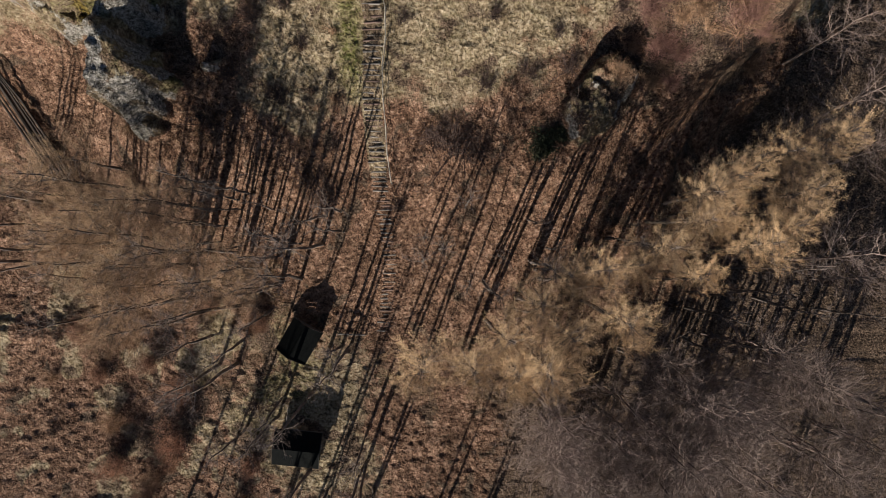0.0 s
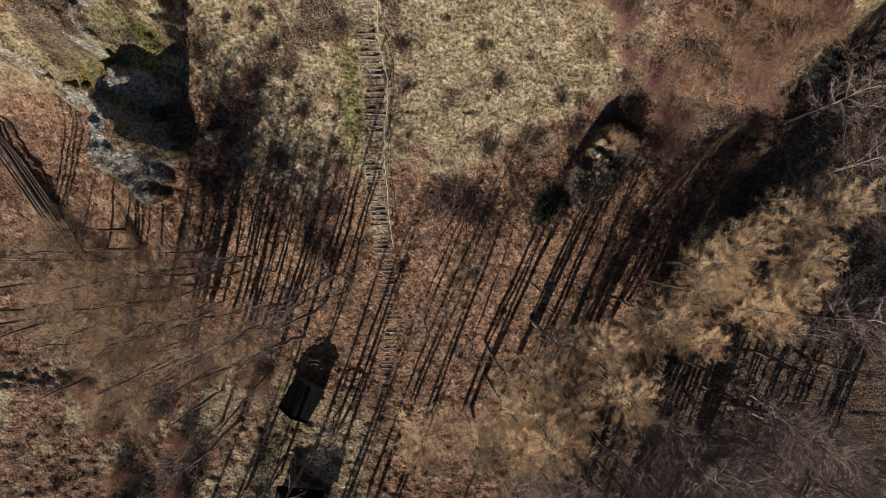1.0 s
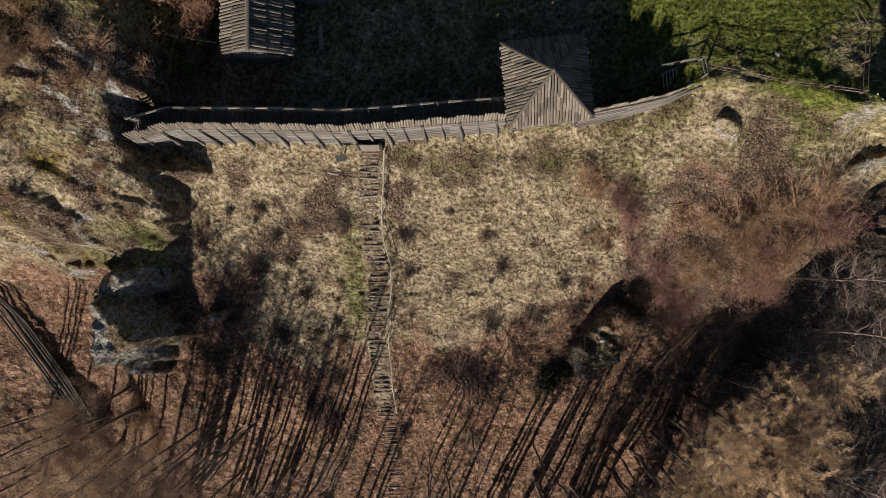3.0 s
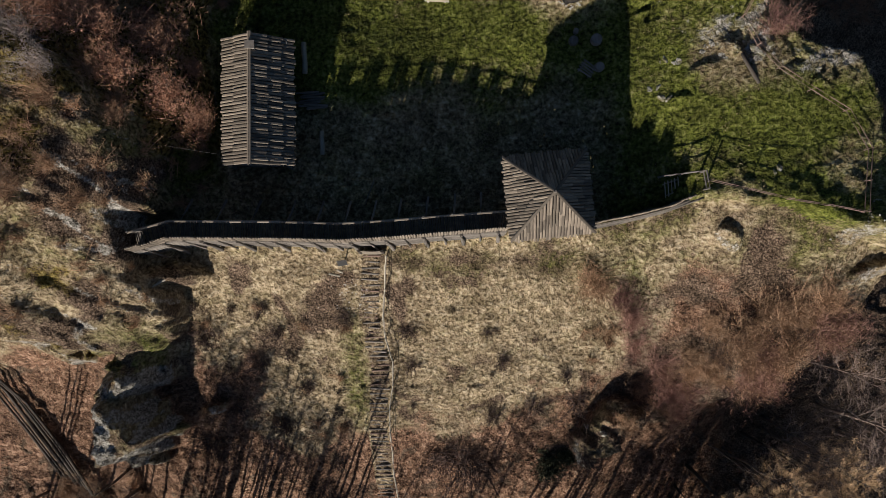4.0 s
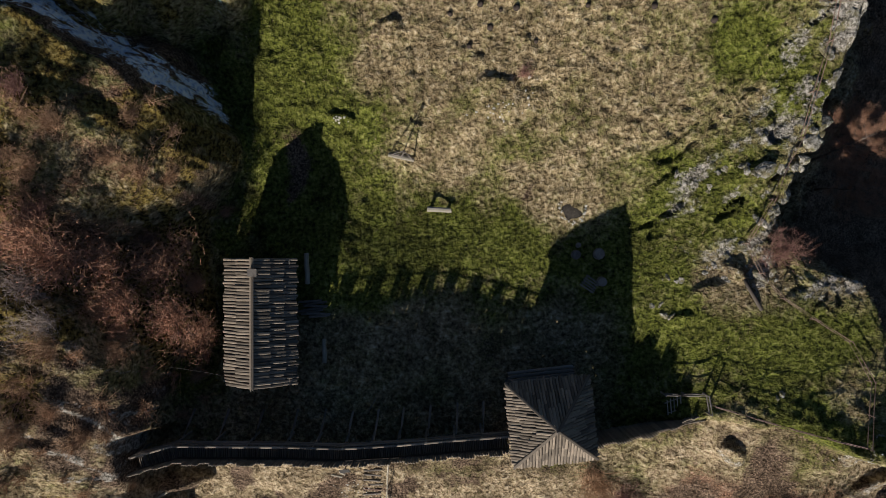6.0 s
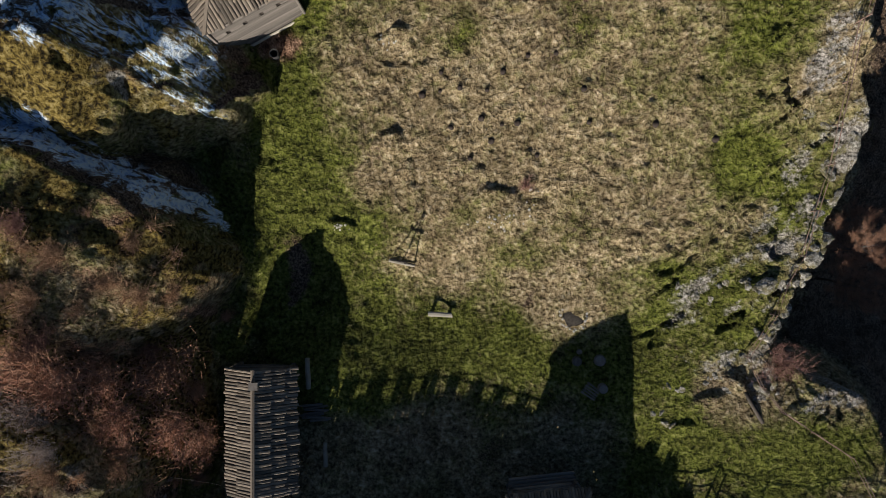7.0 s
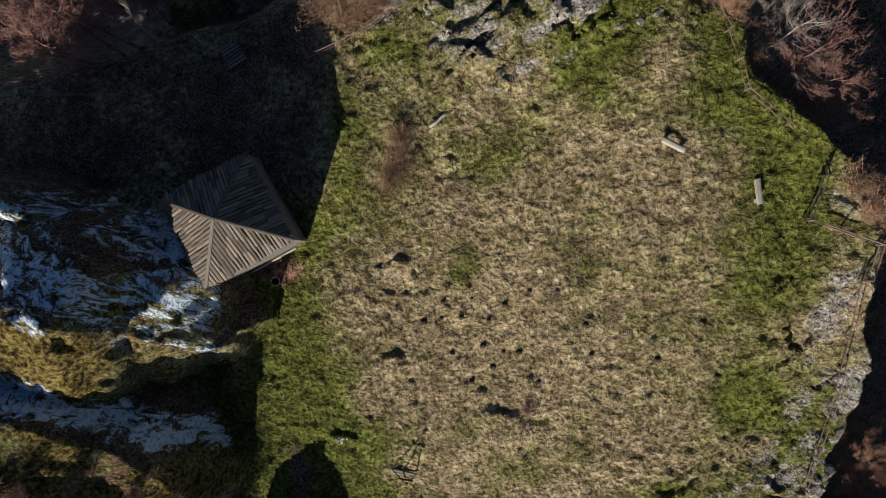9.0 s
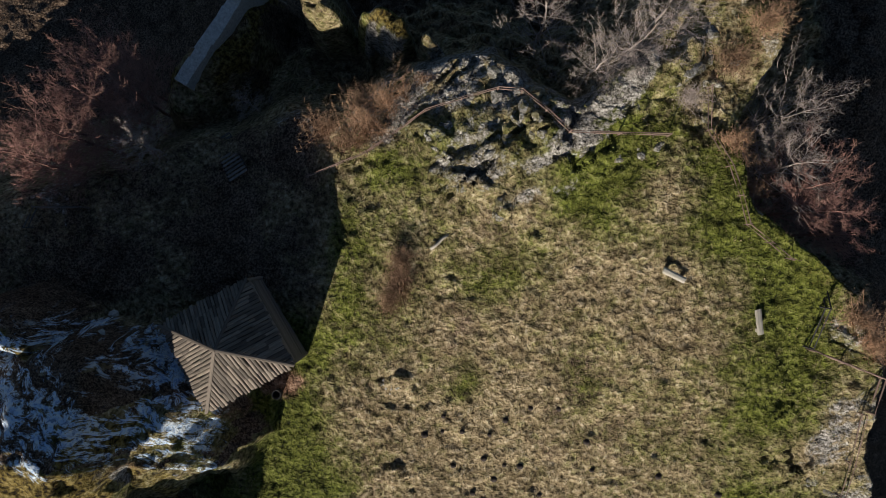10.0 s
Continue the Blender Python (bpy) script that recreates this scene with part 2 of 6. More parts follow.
def vnoise(x, y, seed=0):
    fx, fy = np.floor(x), np.floor(y)
    u, v = x - fx, y - fy
    u, v = u * u * (3 - 2 * u), v * v * (3 - 2 * v)
    a, b = lattice(fx, fy, seed), lattice(fx + 1, fy, seed)
    c, d = lattice(fx, fy + 1, seed), lattice(fx + 1, fy + 1, seed)
    return (a * (1 - u) + b * u) * (1 - v) + (c * (1 - u) + d * u) * v


def fbm(x, y, scale, octaves=4, seed=0):
    out, amp, tot = 0.0, 1.0, 0.0
    for k in range(octaves):
        out = out + amp * (vnoise(x / scale * 2 ** k + 13.7 * k, y / scale * 2 ** k - 7.3 * k, seed + k) - 0.5)
        tot += amp
        amp *= 0.55
    return out / tot * 2


def step(v, a, b):
    t = np.clip((v - a) / (b - a), 0, 1)
    return t * t * (3 - 2 * t)


def smax(a, b, k):
    h = np.clip(0.5 + 0.5 * (a - b) / k, 0, 1)
    return b * (1 - h) + a * h + k * h * (1 - h)


def wall_line(x):
    """y of the palisade's foot, and of the brow of the hill beyond its ends."""
    return np.interp(x, [-60, -19.5, -17, -7, 3.3, 9, 15.4, 20, 26, 45], [23, 25.3, 25.8, 25.6, 26.2, 26.7, 28.6, 28, 26, 17])


def east_edge(y):
    return np.interp(y, [8, 15, 20, 25, 31, 34, 37, 39.5, 44, 48, 52, 56, 60, 64, 66, 68, 72, 76, 82],
                     [19, 22.5, 26.5, 28.5, 25.5, 25.5, 24.3, 18.8, 20.5, 21.5, 22.2, 21.8, 21.3, 19.8, 17.2, 14.8, 14.0, 15.5, 15.5])


def north_edge(x):
    return np.interp(x, [-40, -24, -18, -10, -7, -2, 2, 6, 9, 12, 16], [66, 69, 72, 73.5, 73.8, 75.8, 75.8, 73.2, 75.5, 80, 81])


MOUNDS = (  # x, y, half length, half width, turn, top, foot, rise to the north
    (-23.3, 62.4, 2.6, 2.2, -30, 10.2, 2.0, -0.5),
    (-20.6, 24.7, 3.8, 1.0, -8, 1.3, -1.5, 0.0),
    (-21.0, 12.4, 2.2, 1.5, 20, -6.2, -10.5, 0.0),
    (-21.9, 10.0, 1.7, 1.3, -40, -8.0, -12.5, 0.0),
    (-8.2, 80.6, 2.6, 1.2, -35, 5.0, -4.0, 0.0),
    (-4.6, 78.6, 2.2, 1.3, -38, 6.4, -2.0, 0.0),
    (-1.6, 77.2, 1.5, 0.8, -30, 7.2, 1.0, 0.0),
    (-16.2, 78.6, 6.5, 2.6, 57, 0.2, -6.0, 0.0),
    (12.0, 11.6, 3.4, 2.2, 60, -6.2, -10.0, 0.2),
    (-17.0, 13.8, 0.8, 0.7, 0, -6.6, -9.0, 0.0),
)
RIDGES = (  # crest from west to east or north to south, fall on its left: distances and drops, fall on its right
    # frosted northern rock, mossy on its sunny side
    (((-36, 57.5, 4.0), (-27, 56.6, 9.5), (-22, 55.9, 13.0), (-19.2, 55.4, 13.4), (-16.8, 55.2, 9.7), (-14.2, 53.3, 5.9), (-13.7, 52.3, 2.5)),
     ((0, 3, 4.9, 5.6, 6.4, 9), (0, 1.5, 3.2, 6, 10, 16)), ((0, 1, 3, 3.5, 4.2, 5.5), (0, 0.6, 2.6, 3.8, 8, 14))),
    # frosted crest behind the bushy rock
    (((-34, 53.0, 6.0), (-26, 51.6, 10.0), (-21.5, 50.9, 11.6), (-18.1, 49.2, 7.3), (-16.6, 48.0, 4.7), (-14.9, 46.9, 1.0)),
     ((0, 1.0, 1.9, 2.6, 4), (0, 0.9, 3.2, 6, 12)), ((0, 1.5, 3, 6), (0, 0.8, 4, 12))),
    # pinnacles above the wood
    (((-21.5, 17.6, -1.9), (-22.0, 16.7, -0.4), (-22.35, 15.75, -1.5), (-22.7, 14.7, -0.3), (-22.2, 13.6, -0.8), (-22.5, 11.9, -2.2), (-22.2, 10.8, -5.5)),
     ((0, 0.7, 1.1, 1.6, 3), (0, 0.25, 1.4, 4.5, 11)), ((0, 0.7, 1.1, 1.6, 3), (0, 0.25, 1.2, 3.6, 10))),
)
SLABS = (  # outline turning left, height in the middle, slopes to east and north, fall beyond the outline: distances and drops
    # bushy rock above the hollow
    (((-33, 40.5), (-24, 39.9), (-19.6, 40.6), (-17.2, 42.6), (-15.8, 44.7), (-16.3, 46.7), (-18.0, 48.5), (-21.5, 51.1), (-33, 53.0)), (-19.4, 45.7, 8.6), (-0.55, 0.36), ((0, 0.6, 1.5, 3, 6), (0, 0.8, 3.2, 7, 14)), 11.6),
    # long slope between the hollow and the palisade's end
    (((-33, 22.5), (-29, 21.2), (-23, 17.1), (-21.2, 17.2), (-19.8, 20.3), (-19.6, 24.0), (-19.4, 28.4), (-19.9, 31.7), (-22.2, 35.5), (-33, 42)), (-19.3, 31.2, 5.3), (-0.47, 0.31), ((0, 0.5, 1.2, 2.4, 5), (0, 0.8, 3.6, 6.5, 13)), 8.6),
    # bushy hollow beside the house, rising to the west
    (((-33, 34), (-20, 33), (-16.6, 33.2), (-15.6, 35), (-15.6, 39), (-17, 42), (-33, 43)), (-18, 37, 1.9), (-1.1, 0.0), ((0, 1, 3), (0, 0.8, 5)), 5.8),
)
SWELLS = ((-10, 38, 4.0, 0.95), (10, 40, 3.0, -0.6), (18.5, 61.5, 3.0, -1.0), (14, 73.5, 3.0, -1.6), (8, 75, 2.5, 0.8), (-9, 59.6, 3.0, -0.5), (18, 43, 3.0, 0.5), (-20, 62, 3.0, 0.5), (-5, 36, 4.0, 0.55), (18.5, 35.0, 3.6, 0.9))
HEAPS = (  # low stony banks on the grass: x, y, half length, half width, turn, height
    (2.6, 48.4, 2.1, 1.2, -20, 0.4), (-7.1, 47.3, 0.9, 0.45, -8, 0.45), (-4.0, 52.3, 1.2, 0.8, 10, 0.45), (-3.6, 58.2, 0.8, 0.5, 20, 0.35),
    (24.4, 26.9, 1.5, 1.0, 75, 0.7), (27.6, 24.2, 3.2, 0.8, 20, 0.8), (17.2, 26.2, 1.3, 0.8, -40, 0.9),
    (17.3, 43.3, 1.6, 0.6, 15, 0.3), (18.4, 40.8, 1.3, 0.6, 60, 0.35), (15.4, 36.4, 1.3, 0.5, 25, 0.28), (13.9, 34.6, 1.0, 0.4, 15, 0.25), (16.0, 39.6, 0.5, 1.2, -15, 0.25), (17.0, 37.6, 1.1, 0.4, -35, 0.3),
    (-1.4, 71.8, 1.8, 0.9, -30, 0.4), (2.2, 71.2, 2.2, 0.9, -30, 0.4), (4.2, 72.0, 2.2, 0.7, -50, 0.35), (2.2, 67.6, 0.5, 1.4, -20, 0.5), (10.8, 75.0, 1.6, 1.0, 60, 0.9), (0.4, 69.6, 1.8, 0.5, -20, 0.5),
)


def ridge_height(x, y, crest, left, right):
    """Height of a rock ridge: its crest's height less the fall on either side."""
    out, best = np.full(x.shape, -99.0), np.full(x.shape, 1e9)
    for (x0, y0, z0), (x1, y1, z1) in zip(crest, crest[1:]):
        dx, dy = x1 - x0, y1 - y0
        l2 = dx * dx + dy * dy
        t = np.clip(((x - x0) * dx + (y - y0) * dy) / l2, 0, 1)
        px, py = x - x0 - t * dx, y - y0 - t * dy
        dist = np.hypot(px, py)
        top = z0 + (z1 - z0) * t
        fall = np.where(dx * py - dy * px > 0, np.interp(dist, *left), np.interp(dist, *right)) + 6 * np.clip(dist - max(left[0][-1], right[0][-1]), 0, None)
        out = np.where(dist < best, top - fall, out)
        best = np.minimum(best, dist)
    return out


def outside(x, y, outline):
    """Distance beyond the edges of an outline that turns left."""
    far = np.full(x.shape, -99.0)
    for (x0, y0), (x1, y1) in zip(outline, outline[1:] + outline[:1]):
        l = math.hypot(x1 - x0, y1 - y0)
        far = np.maximum(far, ((x - x0) * (y1 - y0) - (y - y0) * (x1 - x0)) / l)
    return np.maximum(far, 0)


def hill(x, y, rough=True):
    """Height of the ground, and the share of bare rock."""
    x, y = np.asarray(x, float), np.asarray(y, float)
    wx = x + 1.0 * fbm(x, y, 5.0, 4, 3)
    wy = y + 1.0 * fbm(x, y, 5.0, 4, 9)
    mx, my = x + 1.5 * fbm(x, y, 3.6, 4, 23), y + 1.5 * fbm(x, y, 3.6, 4, 29)
    u, v = np.clip(x, -24, 26) / 10, (np.clip(y, 27, 77) - 45) / 10
    top = 0.9 + 1.18 * u + 2.48 * v + 0.21 * u * u + 0.15 * u * v + 0.7 * v * v + 0.14 * u * v * v - 0.265 * v ** 3
    top = top - 0.9 * np.exp(-((x + 3) / 9) ** 2 - ((y - 43) / 4) ** 2) + 1.3 * np.exp(-((x - 3) / 5) ** 2 - ((y - 71.5) / 3.5) ** 2)
    top = top - 2.2 * np.exp(-((x + 15) / 6) ** 2 - ((y - 72) / 5) ** 2) - 1.0 * np.exp(-((x - 17) / 4) ** 2 - ((y - 67) / 4) ** 2)
    for cx, cy, r, high in SWELLS:
        top = top + high * np.exp(-((x - cx) ** 2 + (y - cy) ** 2) / (r * r))
    court = step(y, 30, 36) + step(x, 10, 16) * (1 - step(y, 30, 36))
    top = top * court + (1 - court) * (-0.65 + 0.0 * x)
    d = wall_line(x) - y + 0.5 * fbm(x, y, 4.0, 2, 21)
    foot = np.interp(x, [-20, 8, 11, 15, 18, 24, 30], [-1.5, -1.2, -0.5, 1.1, 2.3, 2.2, -1.0])
    fall = np.interp(d, [0, 6, 8.7, 11.5, 18, 24, 30, 36, 50, 90, 300], [0, 3.5, 5.0, 6.4, 10.3, 13.3, 15.8, 17.2, 18.3, 19.5, 21])
    fall = fall * (1 + 0.4 * step(x, 9, 17) * step(d, 9, 15) + step(-x, 21, 31) * np.interp(d, [9, 15, 22, 32], [1.3, 0.63, 0.25, 0.0]))
    south = foot - fall
    k = step(d, -0.35, 0.05)
    z = top * (1 - k) + south * k
    e = wx - east_edge(wy)
    no = wy - north_edge(wx)
    we = -30.5 - wx
    drop = np.maximum(np.interp(e, [0, 0.5, 2.2, 6, 14, 40], [0, 3.0, 9, 13, 17, 22]),
                      np.interp(no, [0, 1.0, 3, 7, 15, 60], [0, 2.0, 6, 10, 14, 20]))
    drop = drop * (1 - 0.3 * step(-y, -24, -16))
    drop = np.maximum(drop, np.interp(we, [0, 2, 5, 12], [0, 5, 11, 16]) * step(y, 18, 28))
    z = z - drop
    # the brow breaks off to the south-east, down to the wood's floor
    brink = ((x - 18) * 0.66 - (y - 11.5) * 0.75) + 0.8 * fbm(x, y, 5.0, 3, 25)
    brink = np.minimum(brink, x - 15)
    z = z - np.maximum(z + 16.3, 0) * step(brink, -0.5, 3.0) * (1 - step(y, 30, 34))
    z = -19.5 + smax(z + 19.5, 0.1 * z, 2.0)
    z0 = z
    for cx, cy, a, b, turn, mtop, mfoot, rise in MOUNDS:
        ct, st = math.cos(radians(turn)), math.sin(radians(turn))
        p, q = ((mx - cx) * ct + (my - cy) * st) / a, (-(mx - cx) * st + (my - cy) * ct) / b
        r = np.sqrt(p * p + q * q)
        z = smax(z, mtop + rise * np.clip(my - cy, -6, 6) - (mtop - mfoot) * r ** (3.4 if cy > 28 or cy < 16 else 1.7) - 8 * np.clip(r - 1.1, 0, 9), 0.5)
    sway = 0.9 + 0.7 * (1 - step(y, 22, 25))
    kx, ky = x + sway * fbm(x, y, 2.4, 4, 33), y + sway * fbm(x, y, 2.4, 4, 37)
    near = (x < -11) & (y > 6) & (y < 70)
    xs, ys = kx[near], ky[near]
    zs = np.full(xs.shape, -99.0)
    for crest, left, right in RIDGES:
        zs = smax(zs, ridge_height(xs, ys, crest, left, right), 0.25)
    for n, (outline, mid, lean, fall_off, cap) in enumerate(SLABS):
        flat = mid[2] + lean[0] * (xs - mid[0]) + lean[1] * (ys - mid[1])
        if n == 1:
            flat = np.minimum(flat, 0.8 - 0.45 * (xs + 22.5) + 0.69 * (ys - 20.7))
        flat = np.minimum(flat, cap)
        far = outside(xs, ys, outline)
        zs = smax(zs, flat - np.interp(far, *fall_off) - 6 * np.clip(far - 4, 0, None), 0.25)
    z[near] = smax(z[near], zs, 0.4)
    # the palisade's end is cut into the rock
    cut = (1 - step(np.abs(y - wall_line(x) - 0.5), 1.4, 2.4)) * step(x, -20.4, -19.4)
    z = z - cut * np.maximum(z + 0.6, 0) * (x < -14)
    lift = step(z - z0, 0.3, 1.5)
    heap = 0.0
    for cx, cy, a, b, turn, high in HEAPS:
        ct, st = math.cos(radians(turn)), math.sin(radians(turn))
        p, q = ((x - cx) * ct + (y - cy) * st) / a, (-(x - cx) * st + (y - cy) * ct) / b
        r = np.sqrt(p * p + q * q) + 0.35 * fbm(x, y, 1.3, 2, 15)
        heap = np.maximum(heap, high * (1 - step(r, 0.55, 1.1)) * (0.75 - 0.25 * np.clip(-q, -1, 1)))
    z = z + heap
    bank = step(heap, 0.12, 0.4)
    rim = np.maximum(step(e, -5.0, -0.6) * step(y, 35, 38), step(no, -3.5, -0.3)) * step(fbm(x, y, 1.8, 4, 31), -0.12, 0.15) * (y > 24)
    cliff = step(drop, 0.5, 3.0) * (1 - step(drop, 12, 15)) * (y > 20)
    bare = np.maximum(np.maximum(lift, cliff), np.maximum(rim, bank * (0.35 + 0.65 * ((y > 65) | (y < 30) | (x > 12)))))
    if rough:
        along, across = x * 0.866 - y * 0.5, x * 0.5 + y * 0.866
        ridged = np.abs(fbm(along / 2.6, across, 3.0, 4, 41))
        crag = np.abs(fbm(along / 1.6, across, 1.25, 3, 47))
        big = np.maximum(lift, cliff)
        west = step(-x, 10, 12)
        al, ac = x * 0.92 - y * 0.39, x * 0.39 + y * 0.92
        ribs = np.abs(fbm(al / 5.0, ac, 2.3, 3, 41))
        small = 0.12 * fbm(x, y, 0.5, 2, 55) + 0.22 * np.abs(fbm(al / 2.2, ac, 0.8, 2, 47))
        z = z + big * west * (1.1 * ribs * (1 - 0.7 * step(y, 36, 40)) - 0.2 + small)
        z = z + big * (1 - west) * (2.6 * ridged - 0.5 + 1.5 * crag - 0.25) + (bare - big) * (0.4 * crag - 0.06)
        z = z + (1 - west) * (0.4 * bare + 0.6 * big) * (0.25 * fbm(x, y, 0.6, 2, 55) - 0.12 + 0.7 * np.abs(fbm(along / 1.3, across, 0.55, 2, 57)))
        crack = 1 - step(np.abs(fbm((x * 0.77 + y * 0.64) / 2.6, y * 0.77 - x * 0.64, 2.0, 4, 191)), 0.015, 0.09)
        eb = e + 3.5 * (1 - step(y, 45, 48))
        brink = np.maximum(step(eb, -7.0, -2.0) * step(y, 34, 37) * (1 - step(e, -0.4, 0.2)) * (1 - step(y, 57, 60)), step(no, -4.0, -1.0) * (1 - step(no, -0.4, 0.2)) * step(x, -8, -5)) * step(fbm(x, y, 3.5, 2, 195), -0.3, 0.1)
        brink = np.maximum(brink, np.clip(1.5 * np.exp(-((x - 2.6) / 4.2) ** 2 - ((y - 70.8) / 2.3) ** 2), 0, 1))
        z = z - 0.55 * crack * brink + 0.25 * brink * np.abs(fbm(x, y, 1.2, 3, 197))
        tussock = np.abs(fbm(x, y, 0.6, 2, 61)) * (1 - 0.65 * step(d, 10, 15))
        calm = 1 - 0.7 * step(y, 29, 32) * (1 - step(y, 40, 46)) * step(x, -12, -9)
        z = z + (1 - 0.7 * bare) * calm * (0.08 * fbm(x, y, 1.9, 3, 65) + 0.18 * tussock + 0.18 * fbm(x, y, 0.5, 2, 71)) + 0.2 * fbm(x, y, 7.0, 2, 81)
    return z, bare, lift, d, e, no


def ground_z(x, y):
    return float(hill(np.array([x]), np.array([y]))[0][0])


def blob(x, y, cx, cy, rx, ry):
    return np.exp(-((x - cx) / rx) ** 2 - ((y - cy) / ry) ** 2)


def axis(lo, hi, gap, far):
    fine = np.arange(lo, hi + gap / 2, gap)
    out, s = [hi], gap
    while out[-1] < hi + far:
        s *= 1.35
        out.append(out[-1] + s)
    right = np.array(out[1:])
    return np.concatenate([lo - (right[::-1] - hi), fine, right])


def cover(x, y, bare, lift, d, e, no, slope, north):
    """What grows or lies where: straw, green grass, leaf litter, bare rock, moss, soil (which also darkens shaded
    ground).
    """
    w = fbm(x, y, 6.0, 4, 101)
    w2 = fbm(x, y, 2.5, 3, 111)
    w3 = fbm(x, y, 3.4, 4, 131)
    inside = (d < 0) * (e < 0.5) * (no < 0.5)
    px, py = x, y
    x, y = x + 3.2 * fbm(x, y, 5.5, 4, 151), y + 3.2 * fbm(x, y, 5.5, 4, 161)
    green = inside * np.clip(0.46 + 0.45 * w + 0.5 * w3 - 1.0 * blob(px, py, 7.0, 42.5, 2.3, 1.6) - 0.7 * blob(px, py, 3.9, 43.9, 0.7, 0.6) - 0.25 * blob(x, y, 3, 55, 8, 8) - 0.3 * blob(px, py, 10.5, 46.5, 3, 2.5)
                             + 0.5 * blob(x, y, -9.0, 48, 3.8, 15) + 0.6 * blob(x, y, 1, 39.2, 10, 3.6) + 0.32 * blob(px, py, 16.2, 50, 1.6, 4.5) + 0.28 * blob(x, y, 14.5, 67.5, 4.5, 4.5) + 0.3 * blob(x, y, -5.5, 66, 2.2, 5)
                             + 0.3 * blob(x, y, 17, 61, 3, 4) + 0.4 * blob(x, y, 20, 33, 4.5, 3.2), 0, 1)
    # less green and darker ground where the palisade's shadow lies, deepening that shade
    court = inside * (1 - step(py + 0.8 * w2, 34.0, 36.5)) * (1 - step(px, 9, 13)) * step(px, -16, -14)
    # sparse soil in the north-west, darkened further to stand for its shade
    gully = inside * step(-px + 2 * w, 6.5, 8.5) * step(py, 61, 64)
    green = green * (1 - 0.4 * court) * (1 - 0.8 * gully)
    out = d > 0
    green = green + out * np.clip(0.62 * blob(px, py, -6.9, 16, 1.5, 7) + 0.4 * blob(x, y, 17, 23, 6, 3) + 0.2 * blob(x, y, 2, 22, 4, 3) + 0.45 * blob(x, y, -14, -8, 8, 12) + 0.15 * w3, 0, 0.8)
    litter = out * np.clip(step(d + 6 * w, 11, 18) + 0.9 * step(-x + 4 * w, 11, 17) * step(d + 4 * w3, 4, 10) + 0.8 * step(x + 5 * w3, 10, 16) * step(d + 2 * w3, 1.5, 6), 0, 1)
    litter = litter * (1 - 0.75 * step(w3 + 0.4 * w2, 0.02, 0.3) * step(-y, -4, 2) * step(-x, 8, 14))
    litter = litter * np.clip(1.05 - 0.6 * blob(x, y, -15, -12, 8, 9) - 0.6 * blob(x, y, -9, -16, 3.5, 10) + 0.4 * w3, 0, 1)
    dry = np.clip(0.9 + 0.6 * w2 - 0.6 * out * step(w3, 0.2, 0.5) - 0.4 * inside * step(w3, 0.3, 0.6), 0, 1)
    # last term: wood floor painted dark for the shade of its crowns
    soil = np.clip(0.9 * blob(x, y, -7.6, 21.8, 2.0, 1.8) + 0.8 * blob(x, y, -13, 20.5, 2.5, 1.6) + 0.75 * blob(x, y, -11.6, 44.5, 1.0, 2.2) + 0.2 * blob(px, py, 7.5, 42.3, 1.5, 1.2)
                   # the blob at (20, 16) darkens the east slope in place of tree shadow
                   + 0.55 * blob(x, y, -9.7, 57.8, 1.5, 1.0) + 0.7 * blob(x, y, 4.8, 43.0, 0.6, 0.5) + out * (0.6 + 0.3 * step(-x, 6, 10) * step(-y, -10, -6)) * step(fbm(x, y, 1.7, 3, 141), 0.24, 0.46) * step(d, 1, 4) + out * 0.95 * blob(x, y, 20.0, 16.0, 9, 5) + out * 0.72 * step(x, 0, 8) * step(-y - 0.45 * np.clip(10 - x, -12, 0), 8, 12), 0, 1)
    # soil colour here darkens the shaded court and the shaded north-west ground
    soil = np.maximum(np.maximum(soil, 0.42 * court), gully * np.clip(0.62 + 0.5 * w3, 0, 1))
    brow = out * np.clip(1.2 * blob(px, py, 17, 24.5, 9, 4.2) + 0.8 * blob(px, py, -2, 24.6, 9, 1.2) + 0.6 * blob(px, py, 12, 20.5, 3.5, 3), 0, 1)
    soil = np.maximum(soil, brow * np.clip(0.5 + 0.7 * w2, 0, 0.85))
    green = np.maximum(green, brow * np.clip(0.4 + 0.6 * w3, 0, 0.7))
    soil = np.maximum(soil, out * blob(px, py, -12, 14, 5.5, 8) * np.clip(0.2 + 0.9 * w2 + 0.4 * w3, 0, 0.75))
    litter = np.maximum(litter, inside * 0.95 * blob(px, py, -10.6, 58.0, 1.7, 1.1))
    soil = np.maximum(soil, lift * (px < -15) * step(py, 17, 19) * (1 - step(py, 33, 35)) * np.clip(0.42 + 0.8 * w2, 0, 0.8))
    # eastern brow coloured dark for its bushes and the shadow across it
    soil = np.maximum(soil, out * blob(px, py, 23.5, 18.5, 6, 4) * np.clip(0.8 + 0.5 * w2, 0, 1))
    path = np.abs(px - np.interp(py, [-9, -6, -1.4, 1.5, 7, 11.6, 16.9, 21, 25.3], [-6.1, -5.2, -4.5, -4.85, -5.3, -5.55, -5.15, -5.75, -5.25]))
    soil = np.maximum(soil, out * 0.52 * (1 - step(path, 0.6, 0.85)) * step(py, 4, 8))
    litter = litter * (1 - out * (1 - step(path, 0.6, 0.85)) * step(py, 4, 8))
    # ground far below the brinks takes dark soil colour for the shade there
    soil = np.maximum(soil, np.maximum(step(e, 3, 9), step(no, 4, 9)) * 0.8)
    steep = step(slope + 2.0 * w2, 2.2, 3.4)
